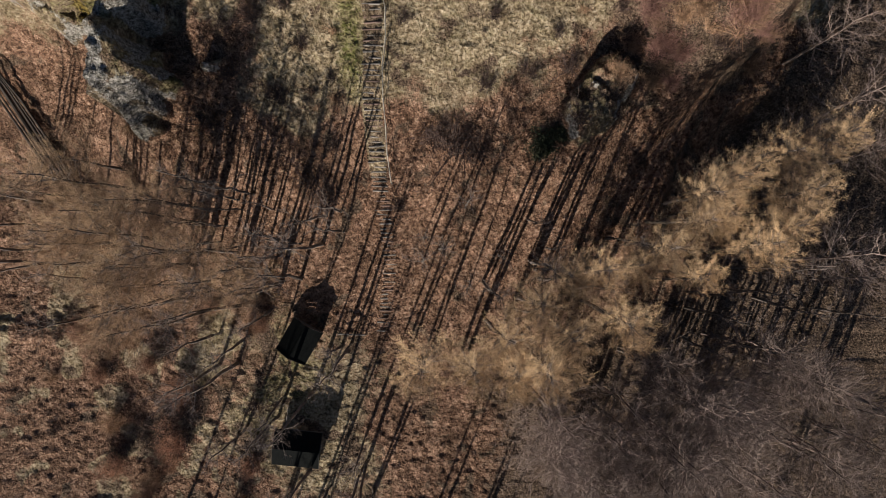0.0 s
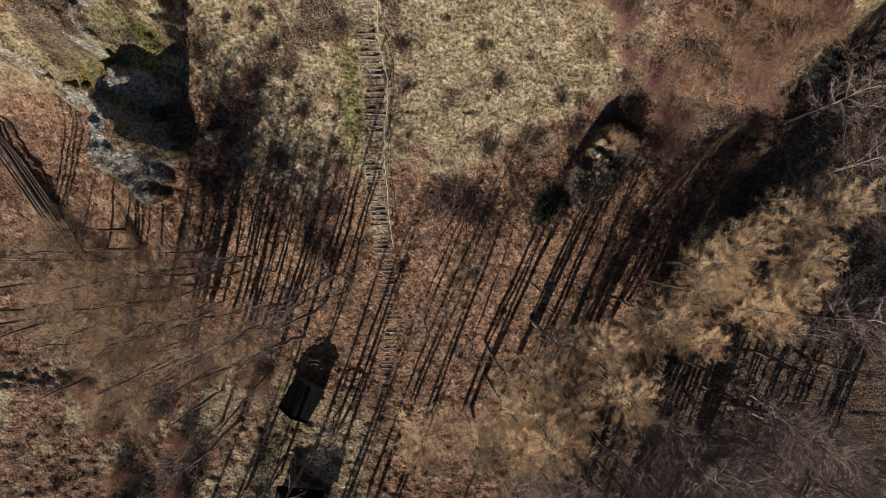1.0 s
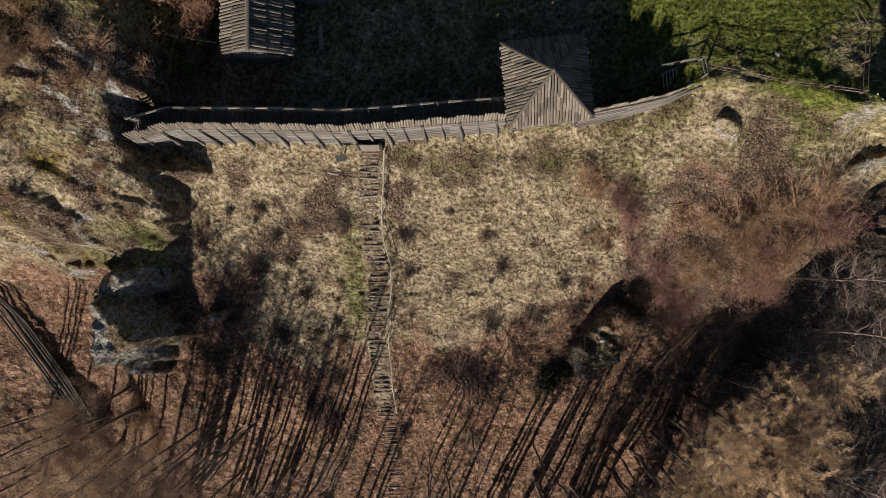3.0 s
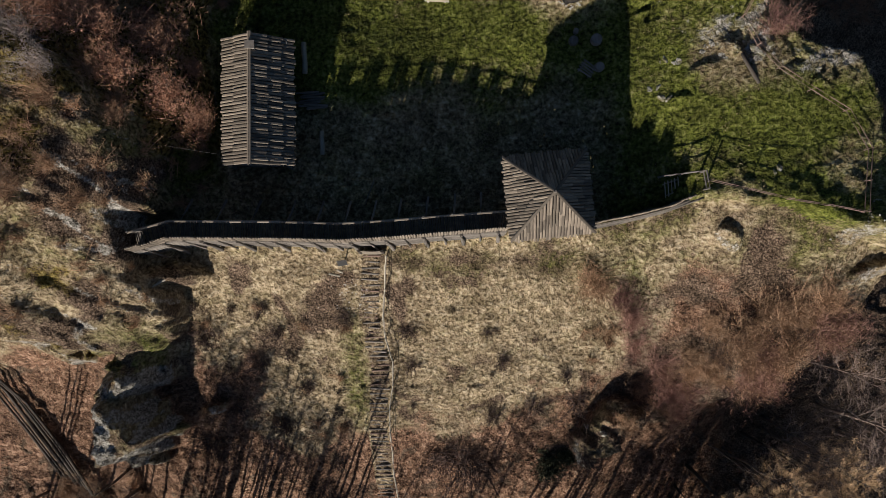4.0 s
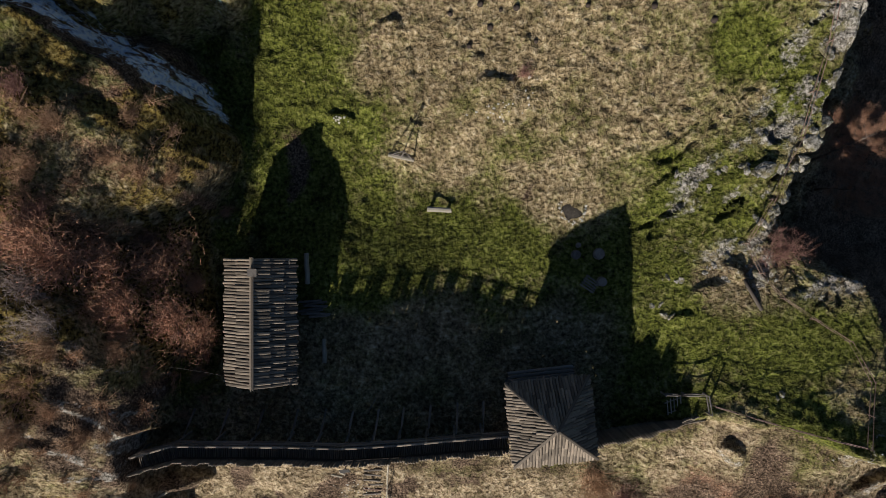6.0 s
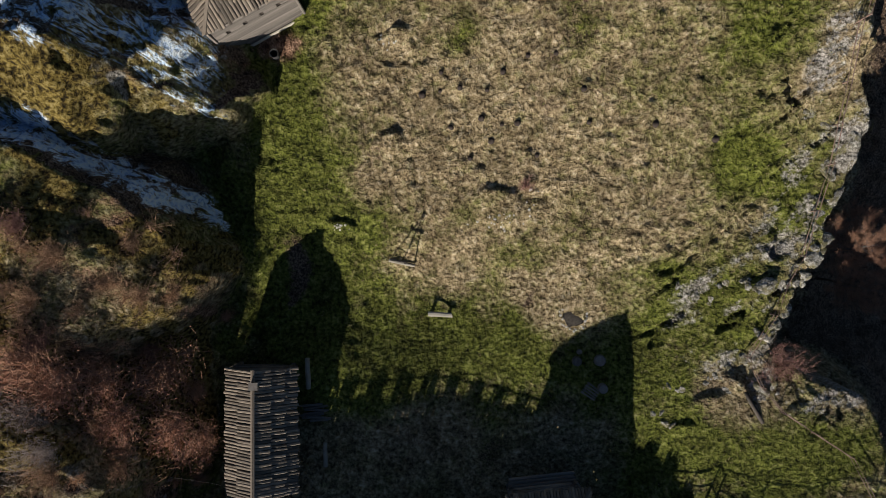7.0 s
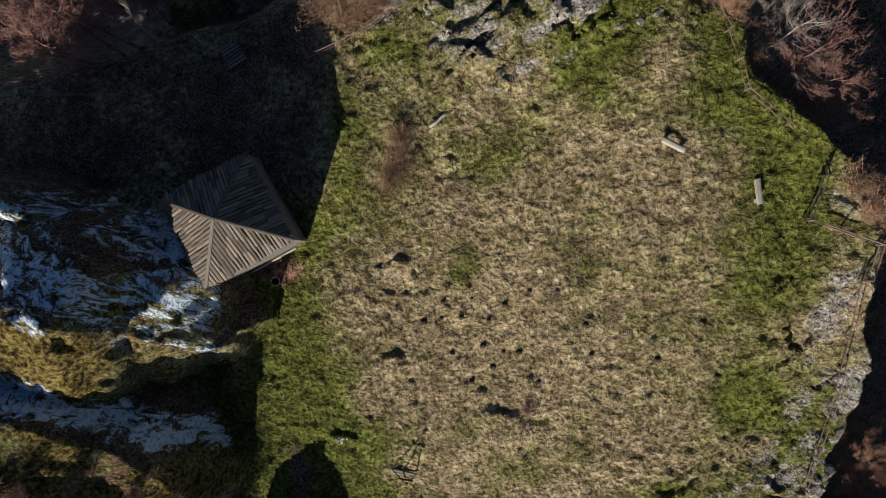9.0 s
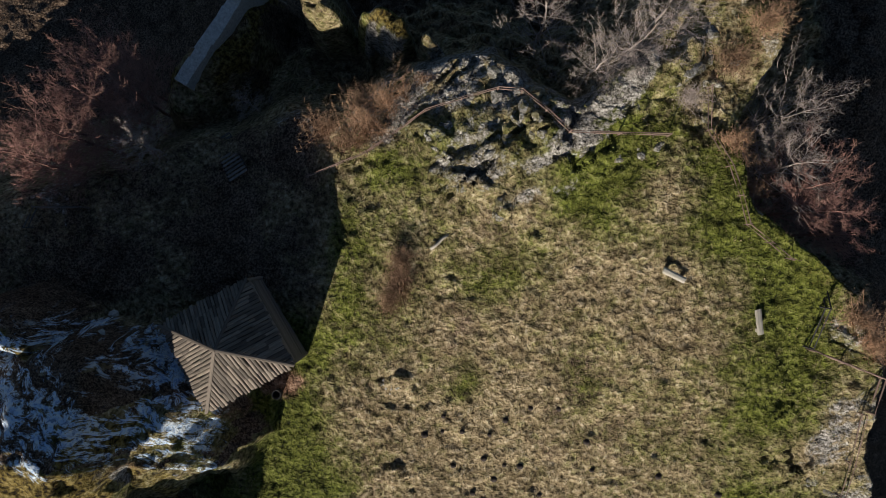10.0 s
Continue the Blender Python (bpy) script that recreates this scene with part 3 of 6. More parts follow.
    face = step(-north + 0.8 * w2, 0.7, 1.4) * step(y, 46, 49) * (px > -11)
    veg = 1 - 0.75 * step(y, 37, 39) * (1 - step(y, 47, 49)) - 0.55 * step(py, 16.5, 18.5) * (1 - step(py, 33, 36))
    # pale rock is left off the cliffs past the brinks to keep them shadow-dark
    rock = np.clip(veg * lift * steep * (0.25 + 0.75 * step(w2 + 0.5 * w3, 0.05, 0.3)) + 0.2 * lift * face + (bare - lift) * step(slope + 1.2 * w2, 0.2, 0.9) * 0.5 * (1 - step(no, 0.5, 2.0)) * (1 - step(e, 1.0, 3.0)) + 0.5 * lift * step(w2, 0.36, 0.55), 0, 1)
    brink = np.maximum(step(e + 3.5 * (1 - step(py, 45, 48)), -6.0, -1.5) * step(py, 34, 37) * (1 - step(py, 57, 60)), 1.3 * step(no, -5.0, -1.0) * step(px, -8, -5)) * (1 - step(e, 0.5, 1.5)) * (1 - step(no, 0.5, 1.5))
    brink = np.maximum(brink, np.clip(1.9 * blob(px, py, 2.6, 70.8, 4.2, 2.3), 0, 1.0))
    rock = np.maximum(rock, brink * np.clip(0.4 + 0.8 * fbm((px * 0.77 + py * 0.64) / 2.0, py * 0.77 - px * 0.64, 1.1, 4, 199), 0, 0.75))
    rock = rock * (1 - lift * (1 - veg))
    along, across = px * 0.866 - py * 0.5, px * 0.5 + py * 0.866
    streak = 1 - step(np.abs(fbm(along / 3.6, across, 1.9, 3, 181)), 0.03, 0.12)
    rock = np.clip(rock + lift * streak * 0.55 * (py < 34) * step(py, 16, 18) + lift * (0.45 - 0.45 * (px > 0) + 1.1 * fbm(px, py, 1.0, 4, 201)) * (1 - step(py, 16.5, 18)), 0, 1)
    soil = np.maximum(soil, 0.4 * lift * (1 - step(py, 16.5, 18)))
    # north-facing rock swaps stone for dark soil colour, deepening its shaded side
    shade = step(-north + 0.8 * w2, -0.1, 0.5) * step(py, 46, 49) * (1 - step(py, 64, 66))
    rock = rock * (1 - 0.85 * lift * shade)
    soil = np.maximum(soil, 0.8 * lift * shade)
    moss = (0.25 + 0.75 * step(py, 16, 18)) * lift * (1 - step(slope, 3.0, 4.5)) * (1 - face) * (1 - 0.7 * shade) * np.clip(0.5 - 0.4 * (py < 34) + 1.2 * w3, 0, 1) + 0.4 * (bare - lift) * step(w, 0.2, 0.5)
    litter = np.clip(litter * (1 - 0.8 * lift) + lift * np.clip(0.25 - 0.25 * (px < -15) * (py > 17) * (py < 34) + 0.9 * w2, 0, 0.75), 0, 1)
    green = np.clip(green * (1 - lift) + lift * (0.35 + 0.5 * w), 0, 1)
    return dry, green, litter, rock, moss, soil


def build_ground():
    xs, ys = axis(-38.0, 36.0, 0.15, 1500.0), axis(-23.0, 87.0, 0.15, 1500.0)
    gx, gy = np.meshgrid(xs, ys)
    x, y = gx.ravel(), gy.ravel()
    z, bare, lift, d, e, no = hill(x, y)
    nx, ny = len(xs), len(ys)
    gz = z.reshape(ny, nx)
    plain = hill(x, y, False)[0].reshape(ny, nx)
    sy, sx = np.gradient(plain, ys, xs)
    slope = np.sqrt(sx ** 2 + sy ** 2).ravel()
    i = np.arange((nx - 1) * (ny - 1))
    r, c = i // (nx - 1), i % (nx - 1)
    q = r * nx + c
    faces = np.stack([q, q + 1, q + nx + 1, q + nx], 1)
    me = bpy.data.meshes.new("ground")
    me.vertices.add(len(x))
    me.vertices.foreach_set("co", np.stack([x, y, z], 1).ravel())
    me.loops.add(faces.size)
    me.loops.foreach_set("vertex_index", faces.ravel())
    me.polygons.add(len(faces))
    me.polygons.foreach_set("loop_start", np.arange(len(faces)) * 4)
    me.polygons.foreach_set("use_smooth", np.ones(len(faces), bool))
    me.update()
    ry, rx = np.gradient(gz, ys, xs)
    jag = np.sqrt(rx ** 2 + ry ** 2).ravel()
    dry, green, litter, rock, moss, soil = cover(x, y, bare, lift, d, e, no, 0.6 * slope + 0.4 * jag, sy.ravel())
    al, ac = x * 0.84 - y * 0.54, x * 0.54 + y * 0.84
    behind = step(y - np.interp(x, [-30, -22, -19, -16.8, -14], [56.8, 55.7, 55.1, 54.8, 53.0]) + 0.9 * fbm(x, y, 1.6, 4, 171), -0.3, 0.5) * (1 - step(y, 61.5, 63.5))
    crest = y - np.interp(x, [-30, -21.5, -18.1, -16], [52.2, 50.9, 49.2, 47.4]) + 0.8 * fbm(x, y, 1.4, 3, 173)
    behind = np.maximum(behind, step(crest, -0.4, 0.2) * (1 - step(crest, 1.2, 2.2)))
    frost = lift * behind * np.clip(0.34 + 0.95 * fbm(al / 1.6, ac, 2.0, 4, 177), 0, 1) * (1 - step(x, -14.0, -13.0))
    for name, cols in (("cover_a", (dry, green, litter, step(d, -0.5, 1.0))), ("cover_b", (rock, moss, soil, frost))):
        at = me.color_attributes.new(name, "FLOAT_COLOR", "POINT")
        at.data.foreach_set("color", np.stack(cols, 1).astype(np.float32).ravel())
    me.materials.append(M_GROUND)
    return tagged(new("ground", me), "grassy limestone hilltop with leaf-littered slopes and rock cliffs", "ground", kind="structure")


ground = build_ground()


def build_tufts(name, label, material, count, seed, want, high):
    """Tufts of grass blades, thick where want() says so; nobody could count them."""
    r = np.random.RandomState(seed)
    x, y = r.uniform(-30, 27, count), r.uniform(9, 75, count)
    z, bare, lift, d, e, no = hill(x, y)
    c = cover(x, y, bare, lift, d, e, no, np.zeros_like(x), np.zeros_like(x))
    keep = (r.rand(count) < want(*c)) & (e < 0.3) & (no < 0.3) & ((bare < 0.5) | (lift > 0.5) & (y < 49)) & (np.abs(d) > 0.9)
    x, y, z = x[keep], y[keep], z[keep]
    blades = 4
    n = len(x)
    ang = r.uniform(0, 6.28, (n, blades))
    lean = r.uniform(0.2, 0.9, (n, blades)) * high
    h = r.uniform(0.5, 1.0, (n, blades)) * high
    bx, by = x[:, None] + r.normal(0, 0.05, (n, blades)), y[:, None] + r.normal(0, 0.05, (n, blades))
    wide = 0.028
    px, py = -np.sin(ang) * wide, np.cos(ang) * wide
    v = np.stack([np.stack([bx - px, by - py, z[:, None] - 0.03 + 0 * bx], -1), np.stack([bx + px, by + py, z[:, None] - 0.03 + 0 * bx], -1),
                  np.stack([bx + np.cos(ang) * lean, by + np.sin(ang) * lean, z[:, None] + h], -1)], 2).reshape(-1, 3)
    me = bpy.data.meshes.new(name)
    me.from_pydata(v.tolist(), [], np.arange(len(v)).reshape(-1, 3).tolist())
    me.materials.append(material)
    return tagged(new(name, me), label, "grass", kind="stuff")


def blade_material(name, dark, light):
    mat, n, l, p = nodes_of(name)
    isl = n.new("ShaderNodeNewGeometry").outputs["Random Per Island"]
    l.new(ramp(n, l, isl, [(0.0, dark), (1.0, light)]), p.inputs["Base Color"])
    p.inputs["Roughness"].default_value = 0.9
    return mat


M_STRAW = blade_material("straw_blades", (0.13, 0.1, 0.056), (0.36, 0.29, 0.175))
M_GRASS = blade_material("green_blades", (0.06, 0.07, 0.016), (0.2, 0.21, 0.055))
build_tufts("dry_grass", "pale straw tussocks over the hilltop and slope", M_STRAW, 60000, 5, lambda dry, green, litter, rock, moss, soil: np.clip(0.85 * dry - 0.8 * green - litter - soil, 0, 1), 0.1)
build_tufts("green_grass", "short green grass tufts over the hilltop", M_GRASS, 60000, 6, lambda dry, green, litter, rock, moss, soil: np.clip(1.1 * green - litter - soil, 0, 1) * 0.8, 0.08)


# ---- boards: a few worn shapes that all timbers share ----
BOARDS = {}


def board_mesh(material, kind):
    key = (material.name, kind)
    if key not in BOARDS:
        s = Shape()
        j = random.Random(kind + 3)
        for k in range(3):
            y = k / 2 - 0.5
            w, h = 0.5 - j.uniform(0, 0.06), 0.5 - j.uniform(0, 0.12)
            dx, dz = j.uniform(-0.04, 0.04), j.uniform(-0.15, 0.15)
            slant = j.uniform(-0.02, 0.02)
            for x, z in ((-w, -h), (w, -h), (w * 0.96, h * 0.25), (w * 0.45, h), (-w * 0.45, h), (-w * 0.96, h * 0.25)):
                s.v.append((x + dx, y + (slant * (1 if x < 0 else -1) if k != 1 else 0), z + dz))
        for k in range(2):
            for q in range(6):
                s.f.append((k * 6 + q, k * 6 + (q + 1) % 6, k * 6 + 6 + (q + 1) % 6, k * 6 + 6 + q))
        s.f += [(5, 4, 3, 2, 1, 0), (12, 13, 14, 15, 16, 17)]
        BOARDS[key] = s.mesh("board", material)
    return BOARDS[key]


def board(parent, name, m, size, material, label=""):
    """A worn plank: size is width, length (along its own y), thickness."""
    ob = new(name, board_mesh(material, rng.randrange(5)))
    ob.parent = parent
    ob.matrix_basis = m @ Matrix.Diagonal((*size, 1))
    return tagged(ob, label)


def lay(parent, name, a, b, w, h, material, roll=0.0, label=""):
    """A plank or beam from a to b."""
    a, b = Vector(a), Vector(b)
    m = Matrix.Translation((a + b) / 2) @ (b - a).to_track_quat("Y", "Z").to_matrix().to_4x4() @ pose(0, 0, 0, 0, roll, 0)
    return board(parent, name, m, (w, (b - a).length, h), material, label)


def slope_boards(parent, name, a, b, up, reach, width, courses, material, thick=0.05):
    """Roof boards that run down the slope: eave from a to b, up the unit way of the slope, reach(s) its length at s along the eave."""
    a, b, up = Vector(a), Vector(b), Vector(up).normalized()
    along = (b - a).normalized()
    normal = along.cross(up).normalized()
    if normal.z < 0:
        normal = -normal
    total = (b - a).length
    count = max(1, round(total / width))
    w = total / count
    turn = Matrix((along, up, normal)).transposed().to_4x4()
    for i in range(count):
        s = (i + 0.5) * w
        run = reach(s)
        if run < 0.25:
            continue
        n = max(1, min(courses, math.ceil(run / 1.1)))
        for k in range(n):
            lo, hi = run * k / n - (0.14 if k else 0.06), run * (k + 1) / n
            lo += rng.uniform(-0.12, 0.08)
            mid = a + along * (s + rng.uniform(-0.012, 0.012)) + up * ((lo + hi) / 2) + normal * (0.03 + 0.035 * k + rng.uniform(0, 0.035))
            tilt = Matrix.Translation(mid) @ turn @ pose(0, 0, 0, -1.2 if n > 1 else 0, rng.uniform(-3, 3), rng.uniform(-2.2, 2.2))
            board(parent, name, tilt, (w * rng.uniform(0.74, 1.06), hi - lo, thick * rng.uniform(0.8, 1.8)), material)


def hip_roof(parent, corners, apex, width, courses, material):
    """Four boarded triangles, with cap boards along the hips."""
    apex = Vector(apex)
    corners = [Vector(c) for c in corners]
    base = Shape()
    base.v = [tuple(c - Vector((0, 0, 0.05))) for c in corners] + [tuple(apex - Vector((0, 0, 0.05)))] + [tuple(c - Vector((0, 0, 0.12))) for c in corners]
    base.f = [(0, 1, 4), (1, 2, 4), (2, 3, 4), (3, 0, 4), (5, 8, 7, 6), (0, 5, 6, 1), (1, 6, 7, 2), (2, 7, 8, 3), (3, 8, 5, 0)]
    under = part("roof_sheathing", base, M_DARKW, parent)
    for i in range(4):
        a, b = corners[i], corners[(i + 1) % 4]
        along = (b - a).normalized()
        foot = (apex - a).dot(along)
        up = apex - (a + along * foot)
        length, total = up.length, (b - a).length
        slope_boards(under, "roof_board", a, b, up, lambda s: length * (s / foot if s < foot else (total - s) / (total - foot)), width, courses, material)
        lay(under, "hip_board", a + (a - apex).normalized() * 0.05 + Vector((0, 0, 0.12)), apex + Vector((0, 0, 0.16)), 0.2, 0.045, material)
    return under


# ---- palisade ----
LINE = [(-19.6, 25.35), (-17.1, 26.05), (-10.4, 26.0), (-6.8, 25.9), (-3.5, 26.1), (0.0, 26.4), (3.4, 26.65)]
LINE_EAST = [(8.2, 26.95), (11.0, 27.5), (13.4, 28.1), (15.4, 28.95)]


def along_line(pts, gap):
    """Places and directions at even steps along a line."""
    out = []
    for (x0, y0), (x1, y1) in zip(pts, pts[1:]):
        n = max(1, round(math.hypot(x1 - x0, y1 - y0) / gap))
        for k in range(n):
            t = (k + 0.5) / n
            out.append((x0 + (x1 - x0) * t, y0 + (y1 - y0) * t, math.atan2(y1 - y0, x1 - x0)))
    return out


def stake_mesh(kind, material):
    j = random.Random(kind + 40)
    s = Shape()
    n, r = 7, 0.085
    for z, k in ((0, 1.0), (0.5, 0.97), (0.9, 0.9), (1.0, 0.22)):
        for i in range(n):
            a = 2 * math.pi * i / n
            q = r * k * j.uniform(0.9, 1.08)
            s.v.append((q * math.cos(a) + 0.02 * math.sin(z * 3 + kind), q * math.sin(a), z))
    for k in range(3):
        for i in range(n):
            s.f.append((k * n + i, k * n + (i + 1) % n, (k + 1) * n + (i + 1) % n, (k + 1) * n + i))
    s.f.append(tuple(3 * n + i for i in range(n)))
    return s.mesh("stake", material)


STAKES = [stake_mesh(k, M_PALE) for k in range(5)]


def post_mesh(kind):
    j = random.Random(kind + 60)
    return Shape().tube([(0, 0, 0), (j.uniform(-.03, .03), j.uniform(-.03, .03), 0.5), (0, 0, 1.0)], [0.09, 0.085, 0.075], 7).mesh("post", M_PLANK)


POSTS = [post_mesh(k) for k in range(3)]


def strut(parent, name, a, b, r, mesh_list):
    """A round pole from a to b, r times the usual thickness."""
    a, b = Vector(a), Vector(b)
    ob = new(name, rng.choice(mesh_list))
    ob.parent = parent
    ob.matrix_basis = Matrix.Translation(a) @ (b - a).to_track_quat("Z", "Y").to_matrix().to_4x4() @ Matrix.Diagonal((r, r, (b - a).length, 1))
    return ob


def build_palisade():
    p = thing("palisade", "weathered timber palisade wall with sharpened stakes and a plank walkway", "palisade wall", kind="structure")
    run = 0.0
    for i, (x, y, a) in enumerate(along_line(LINE, 0.168)):
        run += 0.168
        merlon = (run % 1.67) < 0.92
        h = (1.47 if merlon else 1.02) + rng.uniform(-0.05, 0.05)
        strut(p, "stake", (x, y, 1.9), (x + rng.uniform(-.03, .03), y + 0.13, 1.9 + h), rng.uniform(0.98, 1.12), STAKES)
    # battered plank face below the stakes
    for (x0, y0), (x1, y1) in zip(LINE, LINE[1:]):
        n = 9
        for k in range(n):
            t = (k + 0.5) / n
            z, back = 1.95 - 3.7 * t, 0.34 * t
            cuts = max(1, round(math.hypot(x1 - x0, y1 - y0) / 3.3))
            for c in range(cuts):
                q0, q1 = c / cuts, (c + 1) / cuts
                lay(p, "wall_plank", (x0 + (x1 - x0) * q0, y0 + (y1 - y0) * q0 - back - 0.06, z), (x0 + (x1 - x0) * q1, y0 + (y1 - y0) * q1 - back - 0.06, z + rng.uniform(-.02, .02)),
                    0.09, 0.43 * rng.uniform(0.9, 1.0), M_PLANK)
        core = Shape()
        nx, ny = (x1 - x0), (y1 - y0)
        for px, py in ((x0, y0), (x1, y1)):
            for dy, z in ((-0.34, -2.6), (-0.05, 1.85), (0.1, 1.85), (0.1, -2.6)):
                core.v.append((px, py + dy, z))
        core.f = [(0, 1, 5, 4), (1, 2, 6, 5), (2, 3, 7, 6), (3, 0, 4, 7), (3, 2, 1, 0), (4, 5, 6, 7)]
        part("wall_core", core, M_DARKW, p)
    for i, (x, y, a) in enumerate(along_line(LINE, 1.05)):
        thick = i % 2
        z0 = ground_z(x, y - 1.0) - 0.15
        strut(p, "post", (x + 0.25, y - (0.68 if thick else 0.6), z0), (x, y - 0.1, 2.05), 1.45 if thick else 0.8, POSTS)
    # walkway, rail and props on the court side
    for x, y, a in along_line(LINE, 0.115):
        board(p, "deck_pole", Matrix.Translation((x, y + 0.6 + rng.uniform(-.05, .05), 1.5)) @ pose(0, 0, rng.uniform(0, .04), rng.uniform(-1.5, 1.5), 0, math.degrees(a) + rng.uniform(-4, 4)), (0.075 * rng.uniform(0.7, 1.2), 1.05, 0.06), M_PALE if rng.random() < 0.35 else M_PLANK)
    for (x0, y0), (x1, y1) in zip(LINE, LINE[1:]):
        cuts = max(1, round(math.hypot(x1 - x0, y1 - y0) / 2.2))
        for c in range(cuts):
            q0, q1 = c / cuts, (c + 1) / cuts
            ax, ay, bx, by = x0 + (x1 - x0) * q0, y0 + (y1 - y0) * q0 + 1.1, x0 + (x1 - x0) * q1, y0 + (y1 - y0) * q1 + 1.1
            lay(p, "hand_rail", (ax, ay, 2.86), (bx, by, 2.88), 0.15, 0.07, M_PALE)
            for z in (2.25, 1.85):
                lay(p, "rail_plank", (ax, ay + 0.03, z), (bx, by + 0.03, z + rng.uniform(-.03, .03)), 0.05, 0.28, M_PLANK)
            strut(p, "rail_post", (ax, ay + 0.02, ground_z(ax, ay) - 0.2), (ax, ay + 0.02, 2.92), 0.9, POSTS)
            gx = ax + 0.25
            if ground_z(gx, ay + 1.6) > 0.6:
                continue
            strut(p, "prop", (gx, ay + 1.55, ground_z(gx, ay + 1.6) - 0.1), (ax + 0.1, ay, 1.3), 0.95, POSTS)
    # lower eastern stretch
    run = 0.0
    for i, (x, y, a) in enumerate(along_line(LINE_EAST, 0.16)):
        run += 0.16
        z = ground_z(x, y)
        top = 3.0 - 0.28 * max(0, x - 12) - (0.0 if (run % 1.67) < 0.92 else 0.45) + rng.uniform(-0.05, 0.05)
        strut(p, "stake", (x, y, z - 0.3), (x + 0.05, y + 0.03, top), rng.uniform(0.95, 1.1), STAKES)
    for (x0, y0), (x1, y1) in zip(LINE_EAST, LINE_EAST[1:]):
        z0, z1 = ground_z(x0, y0 - 0.3), ground_z(x1, y1 - 0.3)
        t0, t1 = 1.9 - 0.12 * max(0, x0 - 12), 1.9 - 0.12 * max(0, x1 - 12)
        for k in range(7):
            h = k / 6
            lay(p, "wall_plank", (x0, y0 - 0.14 - 0.25 * (1 - h), z0 + (t0 - z0) * h), (x1, y1 - 0.14 - 0.25 * (1 - h), z1 + (t1 - z1) * h), 0.06, 0.4, M_PLANK)
    # doorway above the stairs
    x, y = -5.25, 25.2
    lay(p, "gate_post", (x - 0.75, y - 0.05, -1.9), (x - 0.75, y + 0.12, -0.1), 0.2, 0.18, M_DARKW)
    lay(p, "gate_post", (x + 0.75, y - 0.05, -1.9), (x + 0.75, y + 0.12, -0.1), 0.2, 0.18, M_DARKW)
    lay(p, "gate_leaf", (x, y - 0.1, -1.8), (x, y + 0.12, -0.2), 1.35, 0.06, M_PALE, label="pale plank gate leaf")
    return p


build_palisade()


# ---- gate tower ----
def log_mesh(kind):
    j = random.Random(kind + 75)
    return Shape().tube([(0, 0, 0), (j.uniform(-.02, .02), 0, 0.5), (0, 0, 1.0)], [0.158, 0.152, 0.155], 8).mesh("log", M_PLANK, True)


LOGS = [log_mesh(k) for k in range(3)]


def build_tower():
    cx, cy, turn = 5.8, 28.7, 6.5
    t = thing("watchtower", "square log watchtower with a weathered board pyramid roof", "tower", pose(cx, cy, 0, 0, 0, turn))
    for k in range(14):
        z = -1.5 + 0.31 * k + 0.15
        for q in (-1, 1):
            strut(t, "log", (-2.25, q * 2.0, z), (2.25, q * 2.0, z), 1, LOGS)
            strut(t, "log", (q * 2.0, -2.25, z + 0.15), (q * 2.0, 2.25, z + 0.15), 1, LOGS)
    hip_roof(t, [(-2.55, -2.5, 3.0), (2.5, -2.55, 3.0), (2.55, 2.5, 3.0), (-2.5, 2.55, 3.0)], (0.02, 0.02, 5.35), 0.19, 3, M_ROOF)
    part("finial", Shape().tube([(0, 0, 5.2), (0, 0, 5.75)], [0.12, 0.07], 6), M_PLANK, t)
    deck = thing("rear_platform", "", "")
    deck.parent = t
    for k in range(3):
        lay(deck, "deck_board", (-2.1, 2.2 + 0.24 * k, 0.4), (2.1, 2.2 + 0.24 * k, 0.4), 0.22, 0.07, M_PLANK)
    for x in (-1.9, 0.0, 1.9):
        strut(deck, "post", (x, 2.5, -1.3), (x, 2.5, 0.38), 0.8, POSTS)
    return t


build_tower()


